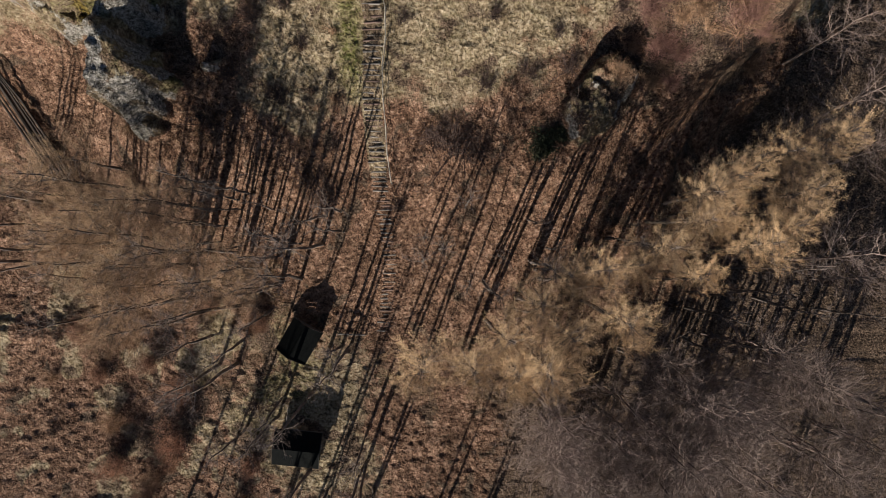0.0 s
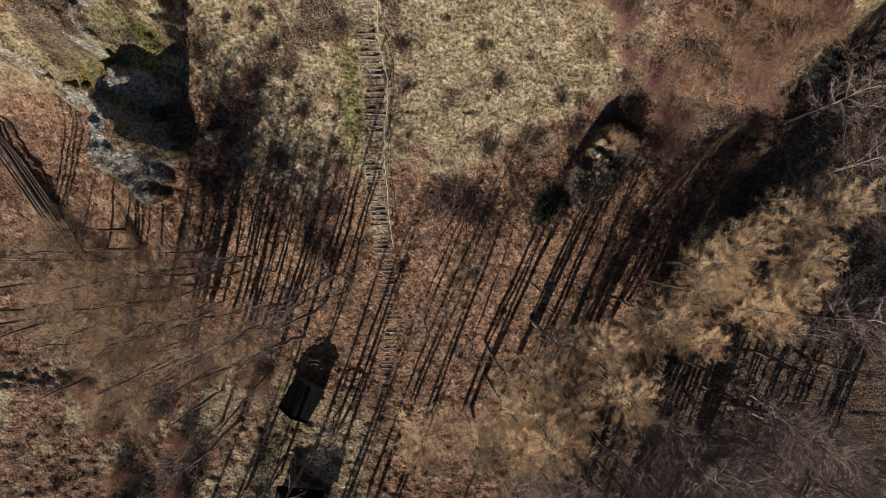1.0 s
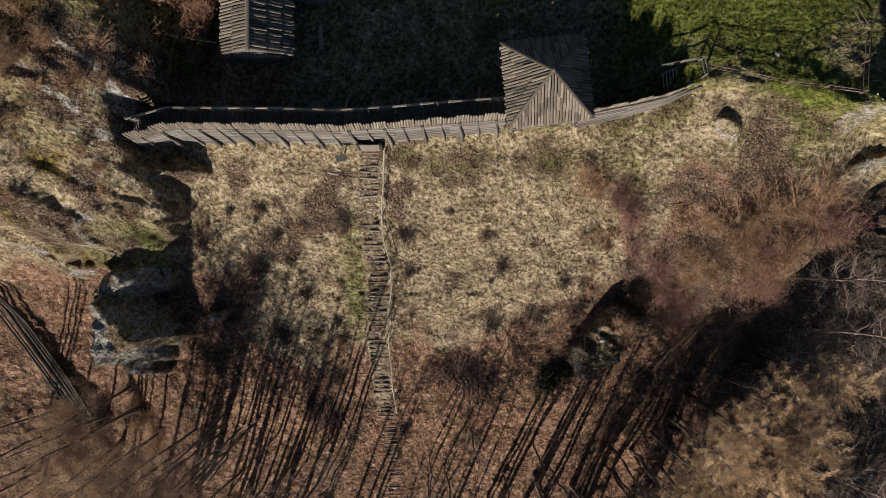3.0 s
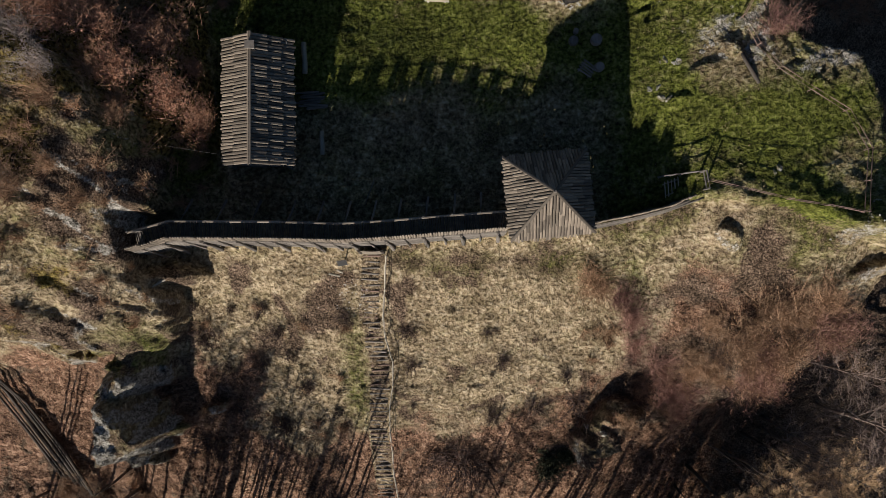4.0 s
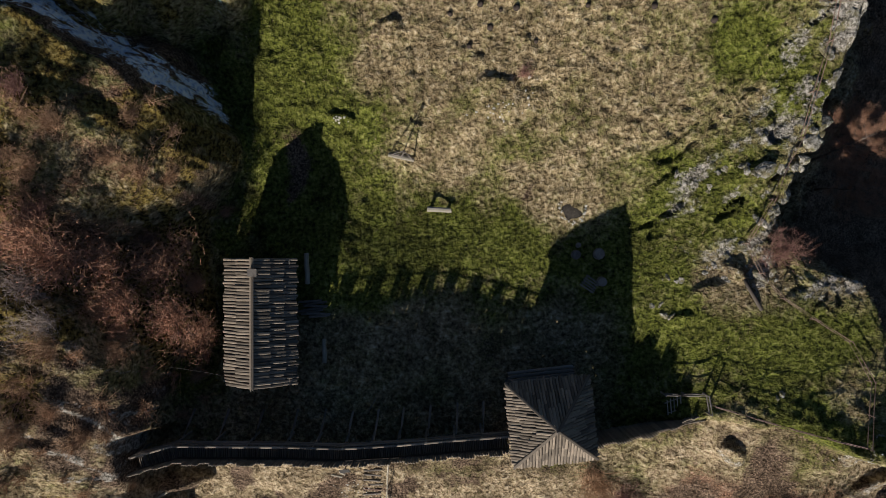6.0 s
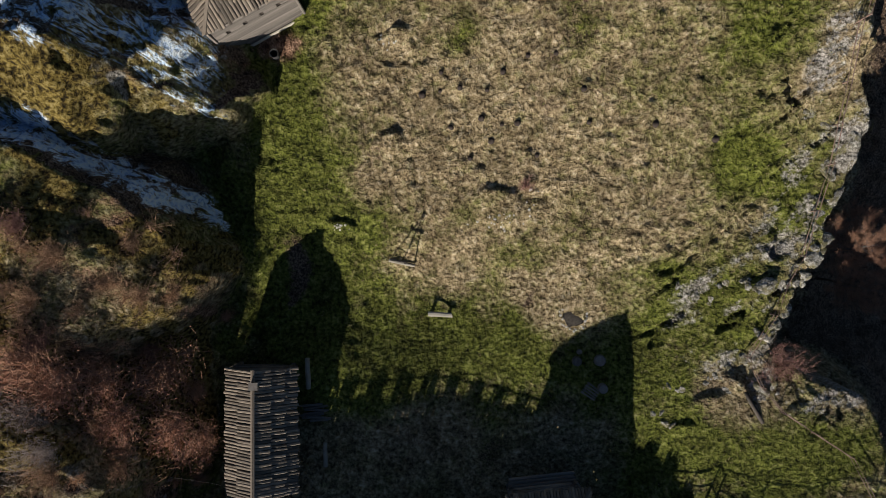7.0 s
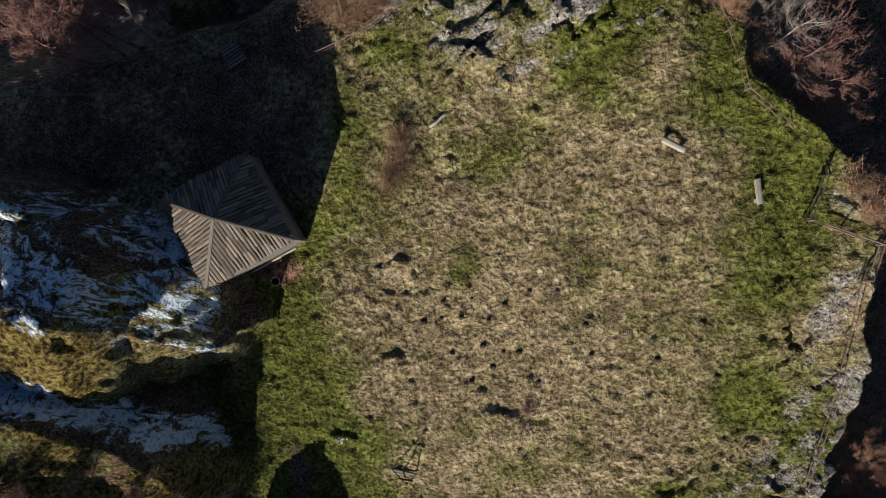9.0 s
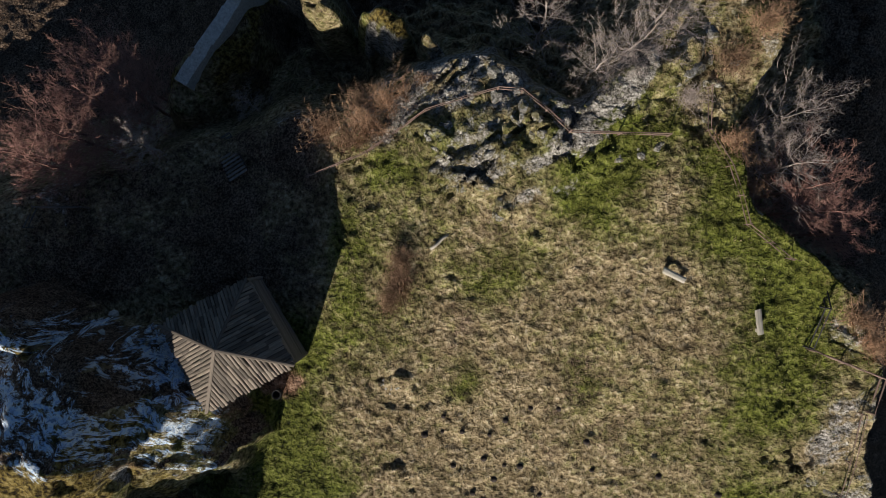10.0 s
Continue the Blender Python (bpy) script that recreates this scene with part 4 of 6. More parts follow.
# ---- log house ----
def build_house():
    h = thing("log_house", "log house with a weathered grey board gable roof", "house", pose(-12.2, 34.55, 0))
    for k in range(9):
        z = -0.75 + 0.3 * k
        for q in (-1, 1):
            strut(h, "log", (q * 1.78, -3.9, z - 0.2), (q * 1.78, 3.9, z - 0.2), 1, LOGS)
            strut(h, "log", (-1.95, q * 3.65, z - 0.05), (2.0, q * 3.65, z - 0.05), 1, LOGS)
    roof = Shape()
    for y in (-3.9, 3.9):
        roof.v += [(-1.92, y, 1.68), (0, y, 2.92), (2.3, y, 1.45), (2.3, y, 1.37), (0, y, 2.8), (-1.92, y, 1.6)]
    roof.f = [(0, 1, 7, 6), (1, 2, 8, 7), (2, 3, 9, 8), (3, 4, 10, 9), (4, 5, 11, 10), (5, 0, 6, 11), (5, 4, 3, 2, 1, 0), (6, 7, 8, 9, 10, 11)]
    under = part("roof_sheathing", roof, M_DARKW, h)
    lw, le = math.hypot(1.95, 1.24), math.hypot(2.33, 1.5)
    slope_boards(under, "roof_board", (-1.95, -3.95, 1.68), (-1.95, 3.95, 1.68), (1.95, 0, 1.24), lambda s: lw, 0.2, 2, M_ROOF, 0.06)
    slope_boards(under, "roof_board", (2.33, 3.95, 1.42), (2.33, -3.95, 1.42), (-2.33, 0, 1.5), lambda s: le, 0.2, 3, M_ROOF, 0.06)
    for s, e in ((-0.07, 28), (0.08, -28)):
        lay(under, "ridge_board", (s, -4.0, 3.06), (s, 4.0, 3.06), 0.16, 0.04, M_ROOF, -e)
    vent = Shape().box((0.42, 0.34, 0.5), pose(0.12, 3.1, 3.1)).box((0.56, 0.46, 0.05), pose(0.12, 3.1, 3.42))
    part("smoke_vent", vent, M_PLANK, h)
    for y in (-3.72, 3.72):
        gable, b = Shape(), 0
        gable.v += [(-1.8, y - .06, 1.6), (1.9, y - .06, 1.6), (0, y - .06, 2.75), (-1.8, y + .06, 1.6), (1.9, y + .06, 1.6), (0, y + .06, 2.75)]
        gable.f += [(b, b + 1, b + 2), (b + 5, b + 4, b + 3), (b, b + 3, b + 4, b + 1), (b + 1, b + 4, b + 5, b + 2), (b + 2, b + 5, b + 3, b)]
        part("gable", gable, M_PLANK, h)
    return h


build_house()


# ---- tower beside the rocks ----
def build_rock_tower():
    t = thing("lookout_tower", "plank-walled lookout tower with a weathered board pyramid roof", "tower", pose(-12.45, 60.85, 0, 0, 0, 29))
    # solid box in dark timber; seen through the loopholes as a dark interior
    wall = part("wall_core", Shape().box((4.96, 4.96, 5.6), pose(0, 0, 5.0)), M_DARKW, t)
    for side in range(4):
        m = pose(0, 0, 0, 0, 0, 90 * side)
        for k in range(24):
            z = 2.45 + 0.215 * k
            if k >= 18 and k < 20:
                # a row of loopholes; the core's dark colour stands for the unlit inside
                cuts = [-2.5, -1.75, -1.5, -0.7, -0.45, 0.35, 0.6, 1.4, 1.65, 2.5] if side == 0 else [-2.5, 2.5]
                for a, b in zip(cuts[::2], cuts[1::2]):
                    lay(wall, "wall_plank", m @ Vector((a, -2.53, z)), m @ Vector((b, -2.53, z)), 0.07, 0.2, M_PLANK)
                continue
            lay(wall, "wall_plank", m @ Vector((-2.5, -2.53 - rng.uniform(0, 0.02), z)), m @ Vector((2.5, -2.53 - rng.uniform(0, 0.02), z)), 0.07, 0.2 * rng.uniform(0.93, 1), M_PLANK)
        lay(wall, "corner_post", m @ Vector((-2.54, -2.54, 2.2)), m @ Vector((-2.54, -2.54, 7.6)), 0.2, 0.2, M_PLANK)
        lay(wall, "sill_beam", m @ Vector((-2.6, -2.66, 3.3)), m @ Vector((2.6, -2.66, 3.3)), 0.16, 0.16, M_BENCH)
    hip_roof(t, [(-2.66, -2.61, 7.75), (2.61, -2.66, 7.75), (2.66, 2.61, 7.75), (-2.61, 2.66, 7.75)], (-0.1, 0.05, 9.45), 0.2, 3, M_ROOF)
    return t


build_rock_tower()


# ---- stairway up the slope ----
def stair_x(y):
    return float(np.interp(y, [-9, -6, -1.4, 1.5, 7, 11.6, 16.9, 21, 25.3], [-6.1, -5.2, -4.5, -4.85, -5.3, -5.55, -5.15, -5.75, -5.25]))


def build_stairs():
    s = thing("hillside_stairs", "long timber stairway with earth treads climbing the slope", "stairs", kind="structure")
    y = 25.0
    while y > -7.5:
        x, z = stair_x(y), ground_z(stair_x(y), y)
        w = 1.3 * rng.uniform(0.9, 1.08) if y < 23 else 1.15
        tilt = rng.uniform(-5, 5)
        m = pose(x + rng.uniform(-.08, .08), y, z - 0.005, 0, rng.uniform(-2, 2), 90 + tilt)
        if y < 3:
            w *= 0.8
        board(s, "step", m, (rng.uniform(0.1, 0.17), w, 0.14), M_RUST if rng.random() < 0.35 else M_PLANK)
        y -= rng.uniform(0.34, 0.42)
    return s


build_stairs()


def pale_pole(kind):
    j = random.Random(kind + 160)
    return Shape().tube([(0, 0, 0), (j.uniform(-.1, .1), j.uniform(-.1, .1), 0.35), (j.uniform(-.1, .1), j.uniform(-.1, .1), 0.7), (0, 0, 1.0)], [0.09, 0.085, 0.08, 0.075], 6).mesh("pole", M_BENCH)


PALE_POLES = [pale_pole(k) for k in range(4)]


def build_handrail():
    f = thing("pole_handrail", "crooked pole handrail beside the hillside stairs", "handrail", kind="structure")
    y, prev = 25.0, None
    while y > 5:
        x = stair_x(y) + 0.98 + rng.uniform(-.1, .1)
        z = ground_z(x, y)
        top = (x, y, z + 0.95)
        strut(f, "rail_post", (x, y, z - 0.2), (x + rng.uniform(-.08, .08), y, z + 1.0), 0.5, POSTS)
        if prev:
            strut(f, "rail_pole", prev, top, 0.42, PALE_POLES)
            strut(f, "rail_pole", (prev[0], prev[1], prev[2] - 0.45), (x, y, z + 0.5), 0.3, POSTS)
        prev = top
        y -= rng.uniform(1.7, 2.3)
    return f


build_handrail()


# ---- bare trees and bushes ----
def grow(shape_trunk, shape_twigs, r, height, spread, trunk_r, boughs, twigs, low=0.35, lean=0.06, sub=4, fine=0.0058):
    """A bare tree: a bent tapered trunk, boughs that rise from it, and twigs along them."""
    n = 7
    pts, bx, by = [], 0.0, 0.0
    for k in range(n):
        pts.append(Vector((bx, by, height * 0.92 * k / (n - 1))))
        bx += r.gauss(0, lean * height / n)
        by += r.gauss(0, lean * height / n)
    shape_trunk.tube(pts, [trunk_r * (1 - 0.9 * k / (n - 1)) + 0.012 for k in range(n)], 6)

    def on(t):
        f = t * (n - 1)
        i = min(int(f), n - 2)
        return pts[i].lerp(pts[i + 1], f - i)

    for b in range(boughs):
        t = low + (0.97 - low) * (b + r.random()) / boughs
        p = on(t)
        a = b * 2.4 + r.uniform(-0.5, 0.5)
        reach = spread * (1.15 - 0.75 * max(0, (t - low) / (1 - low))) * r.uniform(0.7, 1.15)
        rise = reach * r.uniform(0.55, 1.15)
        end = p + Vector((math.cos(a) * reach, math.sin(a) * reach, rise))
        mid = p.lerp(end, 0.5) + Vector((r.gauss(0, .1), r.gauss(0, .1), -0.08)) * reach
        w = trunk_r * 0.38 * (1.1 - t * 0.7)
        shape_trunk.tube([p, mid, end], [w, w * 0.6, 0.01], 4, False)
        for k in range(sub):
            q = k / sub + r.uniform(0.1, 0.25)
            o = p.lerp(mid, q * 2) if q < 0.5 else mid.lerp(end, min(1, q * 2 - 1))
            a2 = a + r.uniform(-1.3, 1.3)
            l2 = reach * r.uniform(0.3, 0.55)
            e2 = o + Vector((math.cos(a2) * l2, math.sin(a2) * l2, l2 * r.uniform(0.3, 1.1)))
            shape_trunk.spike(o, e2, max(0.024 if twigs < 10 else 0.011, w * 0.35))
            for g in range(twigs):
                o2 = o.lerp(e2, r.uniform(0.15, 1.0))
                a3 = a2 + r.uniform(-1.6, 1.6)
                l3 = l2 * r.uniform(0.25, 0.6)
                o2 = o2 + Vector((r.gauss(0, .13), r.gauss(0, .13), r.gauss(0, .1))) * l2
                e3 = o2 + Vector((math.cos(a3) * l3, math.sin(a3) * l3, l3 * r.uniform(0.1, 1.5)))
                shape_twigs.spike(o2, e3, fine)


def tree_meshes(seed, height, spread, trunk_r, boughs, twigs, low, sub=4):
    r = random.Random(seed)
    a, b = Shape(), Shape()
    grow(a, b, r, height, spread, trunk_r, boughs, twigs, low, 0.05, sub, 0.0095 if twigs < 10 else 0.0095 if height < 16 else 0.0078)
    return a, b


TREES = {}


def tree(kind, x, y, size=1.0, turn=None, tone=None, sink=0.15):
    """One bare tree; kinds share their meshes."""
    seed, height, spread, trunk_r, boughs, twigs, low, sub, mat, label, name = KINDS[kind]
    variant = rng.randrange(3)
    key = (kind, variant)
    if key not in TREES:
        a, b = tree_meshes(seed + 17 * variant, height, spread, trunk_r, boughs, twigs, low, sub)
        TREES[key] = (a.mesh("trunk", M_TWIG_GREY if kind == "grey" else M_TWIG_PALE if kind == "edge_pale" else M_TWIG_RED if kind == "edge_red" else M_BARK, True), b.mesh("crown", mat))
    m = pose(x, y, ground_z(x, y) - sink, rng.uniform(-3, 3), rng.uniform(-3, 3), rng.uniform(0, 360) if turn is None else turn)
    t = thing(name, label, "tree" if "tree" in name else "bush", m)
    t.scale = (size, size, size)
    part("trunk" if "tree" in name else "stem", TREES[key][0], None, t)
    part("crown", TREES[key][1], None, t)
    return t


KINDS = {
    "grey": (100, 17.0, 3.2, 0.18, 24, 6, 0.36, 8, M_TWIG_GREY, "tall bare deciduous tree with grey branches on the slope", "bare_tree"),
    "tan": (200, 19.0, 2.0, 0.19, 34, 34, 0.6, 5, M_TWIG_TAN, "bare tree with a dense tan crown of fine twigs", "bare_tree"),
    "brown": (300, 18.0, 2.7, 0.16, 28, 32, 0.45, 5, M_TWIG_BROWN, "bare tree with a fine brown crown", "bare_tree"),
    "beech": (350, 13.0, 2.6, 0.15, 30, 60, 0.3, 5, M_LEAF, "beech with a dense crown of russet twigs and leaves", "beech_tree"),
    "edge_red": (500, 8.5, 1.9, 0.09, 22, 16, 0.2, 5, M_TWIG_RED, "small bare tree with reddish twigs at the brink", "bare_tree"),
    "edge_pale": (600, 8.5, 1.9, 0.09, 20, 14, 0.2, 5, M_TWIG_PALE, "small bare tree with pale grey twigs at the brink", "bare_tree"),
    "sapling": (700, 13.0, 1.3, 0.1, 9, 5, 0.4, 3, M_TWIG_GREY, "slender young bare tree at the wood's edge", "bare_tree"),
    "pole": (400, 18.0, 1.5, 0.17, 12, 8, 0.66, 4, M_TWIG_GREY, "slender straight bare tree with a small crown", "bare_tree"),
}


def bush_meshes(seed, height, spread, stems, twigs, mat, leaf=None):
    """Stems fan out from the root; fine twigs fill an uneven dome round them."""
    r = random.Random(seed)
    a, b = Shape(), Shape()
    lobes = [(r.uniform(0, 6.28), r.uniform(0.55, 1.15)) for k in range(5)]
    for s in range(stems):
        ang = 2 * math.pi * s / stems + r.uniform(-.5, .5)
        big = sum(k * max(0, math.cos(ang - p)) ** 3 for p, k in lobes) / 1.6 + 0.35
        l = height * r.uniform(0.5, 0.95)
        out = spread * r.uniform(0.2, 0.95) * big
        p = Vector((r.uniform(-.25, .25) * spread, r.uniform(-.25, .25) * spread, -0.1))
        e = p + Vector((math.cos(ang) * out, math.sin(ang) * out, l))
        mid = p.lerp(e, 0.5) + Vector((-math.cos(ang), -math.sin(ang), 0.3)) * (0.12 * out)
        a.tube([p, mid, e], [0.028, 0.018, 0.005], 3, False)
        for k in range(twigs):
            q = r.uniform(0.15, 1.0)
            o = (p.lerp(mid, q * 2) if q < 0.5 else mid.lerp(e, q * 2 - 1)) + Vector((r.gauss(0, .12), r.gauss(0, .12), r.gauss(0, .06))) * height
            a2 = ang + r.uniform(-2.2, 2.2)
            l2 = height * r.uniform(0.08, 0.26)
            e2 = o + Vector((math.cos(a2) * l2 * 0.8, math.sin(a2) * l2 * 0.8, l2 * r.uniform(0.1, 1.0)))
            b.spike(o, e2, 0.0125 if twigs < 40 else 0.01)
            if leaf and k % 2:
                for g in range(2):
                    c = o.lerp(e2, r.uniform(0.3, 1.0)) + Vector((r.uniform(-.06, .06), r.uniform(-.06, .06), r.uniform(-.06, .06)))
                    u, v = Vector((r.gauss(0, 1), r.gauss(0, 1), r.gauss(0, 1))).normalized(), Vector((r.gauss(0, 1), r.gauss(0, 1), r.gauss(0, 1))).normalized()
                    i = len(b.v)
                    b.v += [tuple(c), tuple(c + u * leaf), tuple(c + u * leaf + v * (0.8 * leaf)), tuple(c + v * (0.8 * leaf))]
                    b.f.append((i, i + 1, i + 2, i + 3))
    return a, b


BUSHES = {
    "dark": (1.3, 1.4, 26, 24, M_TWIG_DARK, None, "low dark brown leafless bush on the slope"),
    "red": (2.4, 1.7, 36, 32, M_TWIG_RED, None, "reddish leafless bush near the cliff edge"),
    "brown": (1.9, 1.7, 36, 32, M_BUSH, None, "brown leafless bush among dry grass"),
    "pale": (2.8, 1.8, 22, 45, M_TWIG_PALE, None, "pale grey leafless bush on the rocks"),
    "leafy": (2.6, 1.4, 24, 60, M_LEAF, 0.055, "small bush with orange dead leaves below the rocks"),
    "scrub": (1.0, 1.15, 18, 16, M_BUSH, None, "low brown scrub of thin twigs among dry grass"),
    "juniper": (1.8, 1.1, 22, 70, M_JUNIPER, 0.1, "dense dark evergreen juniper on the slope"),
}
BUSH_MADE = {}


def bush(kind, x, y, size=1.0, sink=0.05):
    height, spread, stems, twigs, mat, leaf, label = BUSHES[kind]
    variant = rng.randrange(3)
    key = (kind, variant)
    if key not in BUSH_MADE:
        a, b = bush_meshes(len(kind) * 31 + variant * 7, height, spread, stems, twigs, mat, leaf)
        BUSH_MADE[key] = (a.mesh("stem", M_BARK if kind == "leafy" else mat), b.mesh("crown", mat))
    t = thing("bush", label, "bush", pose(x, y, ground_z(x, y) - sink, rng.uniform(-6, 6), rng.uniform(-6, 6), rng.uniform(0, 360)))
    t.scale = (size, size, size)
    part("stem", BUSH_MADE[key][0], None, t)
    part("crown", BUSH_MADE[key][1], None, t)
    return t


# ---- the court: benches, logs, hearth, seats ----
def low_bench(x, y, turn, length):
    z = ground_z(x, y)
    b = thing("log_bench", "pale split-log bench standing on the grass", "bench", pose(x, y, z, 0, 0, turn), group="benches on the hilltop")
    board(b, "seat", pose(0, 0, 0.46, 0, 0, 90), (0.34, length, 0.09), M_BENCH)
    for s in (-1, 1):
        board(b, "leg", pose(s * length * 0.36, 0, 0.18, 90, 0, 0), (0.2, 0.5, 0.22), M_BENCH)
    return b


low_bench(-0.96, 41.6, -3, 1.55)
low_bench(10.95, 64.65, -27, 1.25)
low_bench(15.33, 62.25, 96, 1.3)


def lying_log(x, y, turn, length, r, mat, label):
    z = ground_z(x, y)
    lg = Shape().tube([(0, -length / 2, 0), (0.02, -length / 6, 0.01), (-0.02, length / 5, 0), (0, length / 2, 0.01)], [r, r * 1.03, r * 0.97, r * 0.92], 9)
    ob = part("log", lg, mat, None, "", True)
    ob.matrix_basis = pose(x, y, z + r * 0.75, 0, 0, turn)
    return tagged(ob, label, "log")


lying_log(-9.5, 37.8, 2, 2.0, 0.17, M_BENCH, "grey debarked log lying beside the house")
lying_log(-8.45, 32.4, 1, 1.55, 0.15, M_BENCH, "pale log lying on the shaded court")
lying_log(17.9, 36.3, 28, 2.1, 0.13, M_DARKW, "dark rotting log in the grass")
lying_log(-1.1, 66.4, -50, 1.3, 0.09, M_BENCH, "bleached branch lying on the dry grass")

pile = thing("wood_pile", "low stack of split planks beside the house wall", "wood pile", pose(-9.2, 35.2, ground_z(-9.2, 35.2), 0, 0, 4))
for k in range(14):
    board(pile, "plank", pose(rng.uniform(-.3, .5), -0.55 + (k % 7) * 0.17, 0.1 + 0.11 * (k // 7), rng.uniform(-3, 3), rng.uniform(-6, 6), 90 + rng.uniform(-8, 8)), (0.15, rng.uniform(1.1, 1.6), 0.09), M_PLANK)


def stone_mesh(kind):
    j = random.Random(kind + 90)
    bm = bmesh.new()
    bmesh.ops.create_icosphere(bm, subdivisions=1, radius=1.0)
    for v in bm.verts:
        v.co *= j.uniform(0.72, 1.15)
        v.co.z *= 0.75
    me = bpy.data.meshes.new("stone")
    bm.to_mesh(me)
    bm.free()
    me.materials.append(M_STONE)
    return me


STONES = [stone_mesh(k) for k in range(6)]


def rock_mesh(kind):
    """A block of weathered limestone: a round lump cut by flat joints, then worn."""
    j = random.Random(kind + 210)
    bm = bmesh.new()
    bmesh.ops.create_icosphere(bm, subdivisions=3, radius=1.0)
    cuts = [(Vector((j.gauss(0, 1), j.gauss(0, 1), j.gauss(0.2, 0.7))).normalized(), j.uniform(0.5, 0.85)) for k in range(9)]
    for v in bm.verts:
        for way, reach in cuts:
            over = v.co.dot(way) - reach
            if over > 0:
                v.co -= way * over
        v.co += v.co.normalized() * (0.16 * noise.noise(v.co * 2.3 + Vector((kind * 7, 0, 0))) + 0.07 * noise.noise(v.co * 6.0))
        v.co.z *= 0.8
    me = bpy.data.meshes.new("rock")
    bm.to_mesh(me)
    bm.free()
    me.materials.append(M_ROCK)
    return me


ROCKS = [rock_mesh(k) for k in range(8)]


def rock_group(x, y, r, count, label, group, spread=1.2):
    """A few jointed blocks that lean on one another, half sunk in the turf."""
    for k in range(count):
        a, far = rng.uniform(0, 6.28), (0 if k == 0 else r * spread * rng.uniform(0.6, 1.3))
        px, py, q = x + far * math.cos(a), y + far * math.sin(a) * 0.8, r * (1 if k == 0 else rng.uniform(0.35, 0.75))
        ob = new("rock", rng.choice(ROCKS))
        ob.matrix_basis = pose(px, py, ground_z(px, py) - 0.14 * q, rng.uniform(-15, 15), rng.uniform(-15, 15), rng.uniform(0, 360)) @ Matrix.Diagonal((q * rng.uniform(0.9, 1.5), q * rng.uniform(0.7, 1.0), q * rng.uniform(0.35, 0.55), 1))
        tagged(ob, label, "rock", group)


BRINK_ROCKS = ((16.1, 43.8, 0.50), (17.0, 43.9, 0.50), (18.0, 43.7, 0.70), (19.2, 43.9, 0.60), (20.3, 44.3, 0.60), (20.8, 45.4, 0.80), (20.8, 43.6, 0.80), (21.2, 46.4, 0.80), (20.3, 42.7, 0.70), (19.5, 42.2, 0.70), (18.9, 41.4, 0.60), (18.2, 40.7, 0.60), (17.4, 39.2, 0.60), (16.7, 38.6, 0.50), (16.0, 38.0, 0.40), (15.4, 37.6, 0.35), (14.1, 37.1, 0.40), (13.3, 37.3, 0.35), (18.5, 37.3, 0.60), (19.1, 37.7, 0.60), (16.7, 37.2, 0.40), (21.5, 49.0, 0.70), (20.8, 50.2, 0.60), (21.8, 52.0, 0.80), (20.3, 52.6, 0.50), (19.2, 53.4, 0.45), (12.5, 35.5, 0.35), (13.3, 34.9, 0.40), (19.7, 30.3, 0.40), (15.4, 42.8, 0.35), (13.5, 43.6, 0.30), (14.6, 43.0, 0.30), (20.7, 48.0, 0.60), (20.5, 47.1, 0.50), (21.3, 38.6, 0.50), (22.3, 38.2, 0.60))
RIM_ROCKS = ((1.8, 73.9, 0.45), (2.5, 73.7, 0.50), (3.3, 73.2, 0.60), (3.9, 72.5, 0.50), (4.1, 71.8, 0.50), (4.8, 71.5, 0.50), (2.4, 71.7, 0.50), (1.5, 70.9, 0.40), (1.0, 70.4, 0.35), (0.7, 71.4, 0.40), (6.3, 71.1, 0.45), (7.9, 70.5, 0.40), (9.8, 71.1, 0.40), (0.2, 69.2, 0.35), (2.1, 68.5, 0.40), (2.0, 67.7, 0.40), (3.5, 69.1, 0.30), (11.4, 74.9, 0.80), (12.1, 75.4, 0.70), (12.7, 74.3, 0.50), (12.1, 76.7, 0.60), (13.6, 75.4, 0.50), (12.2, 72.5, 0.40), (1.7, 75.3, 0.60), (9.0, 70.7, 0.35), (2.8, 72.5, 0.45), (-0.5, 72.5, 0.40), (-1.6, 71.9, 0.40), (-1.2, 71.3, 0.35))
for x, y, r in BRINK_ROCKS:
    rock_group(x, y, r * 0.85, 2, "weathered grey limestone block at the grassy cliff edge", "limestone blocks along the brink")
for x, y, r in RIM_ROCKS:
    rock_group(x, y, r * 0.75, 2, "pale jointed limestone block on the rocky rim", "limestone blocks on the rim")


def stone(parent, x, y, z, r, name="stone"):
    ob = new(name, rng.choice(STONES))
    ob.parent = parent
    ob.matrix_basis = pose(x, y, z, rng.uniform(-30, 30), rng.uniform(-30, 30), rng.uniform(0, 360)) @ Matrix.Diagonal((r * rng.uniform(.8, 1.3), r, r * rng.uniform(.7, 1), 1))
    return ob


hx, hy = 7.46, 41.55
hearth = thing("fire_ring", "round hearth of small pale stones with charred ground", "fire pit", pose(hx, hy, ground_z(hx, hy)))
bed = Shape()
bed.v = [(0, 0, 0.06)] + [(r * math.cos(k * 0.393) * q, r * math.sin(k * 0.393) * q, z) for r, z in ((0.35, 0.05), (0.66, -0.05)) for k, q in ((k, rng.uniform(0.8, 1.15)) for k in range(16))]
bed.f = [(0, 1 + k, 1 + (k + 1) % 16) for k in range(16)] + [(1 + k, 17 + k, 17 + (k + 1) % 16, 1 + (k + 1) % 16) for k in range(16)]
part("ash_bed", bed, M_ASH, hearth, "dark charred ash bed", True)
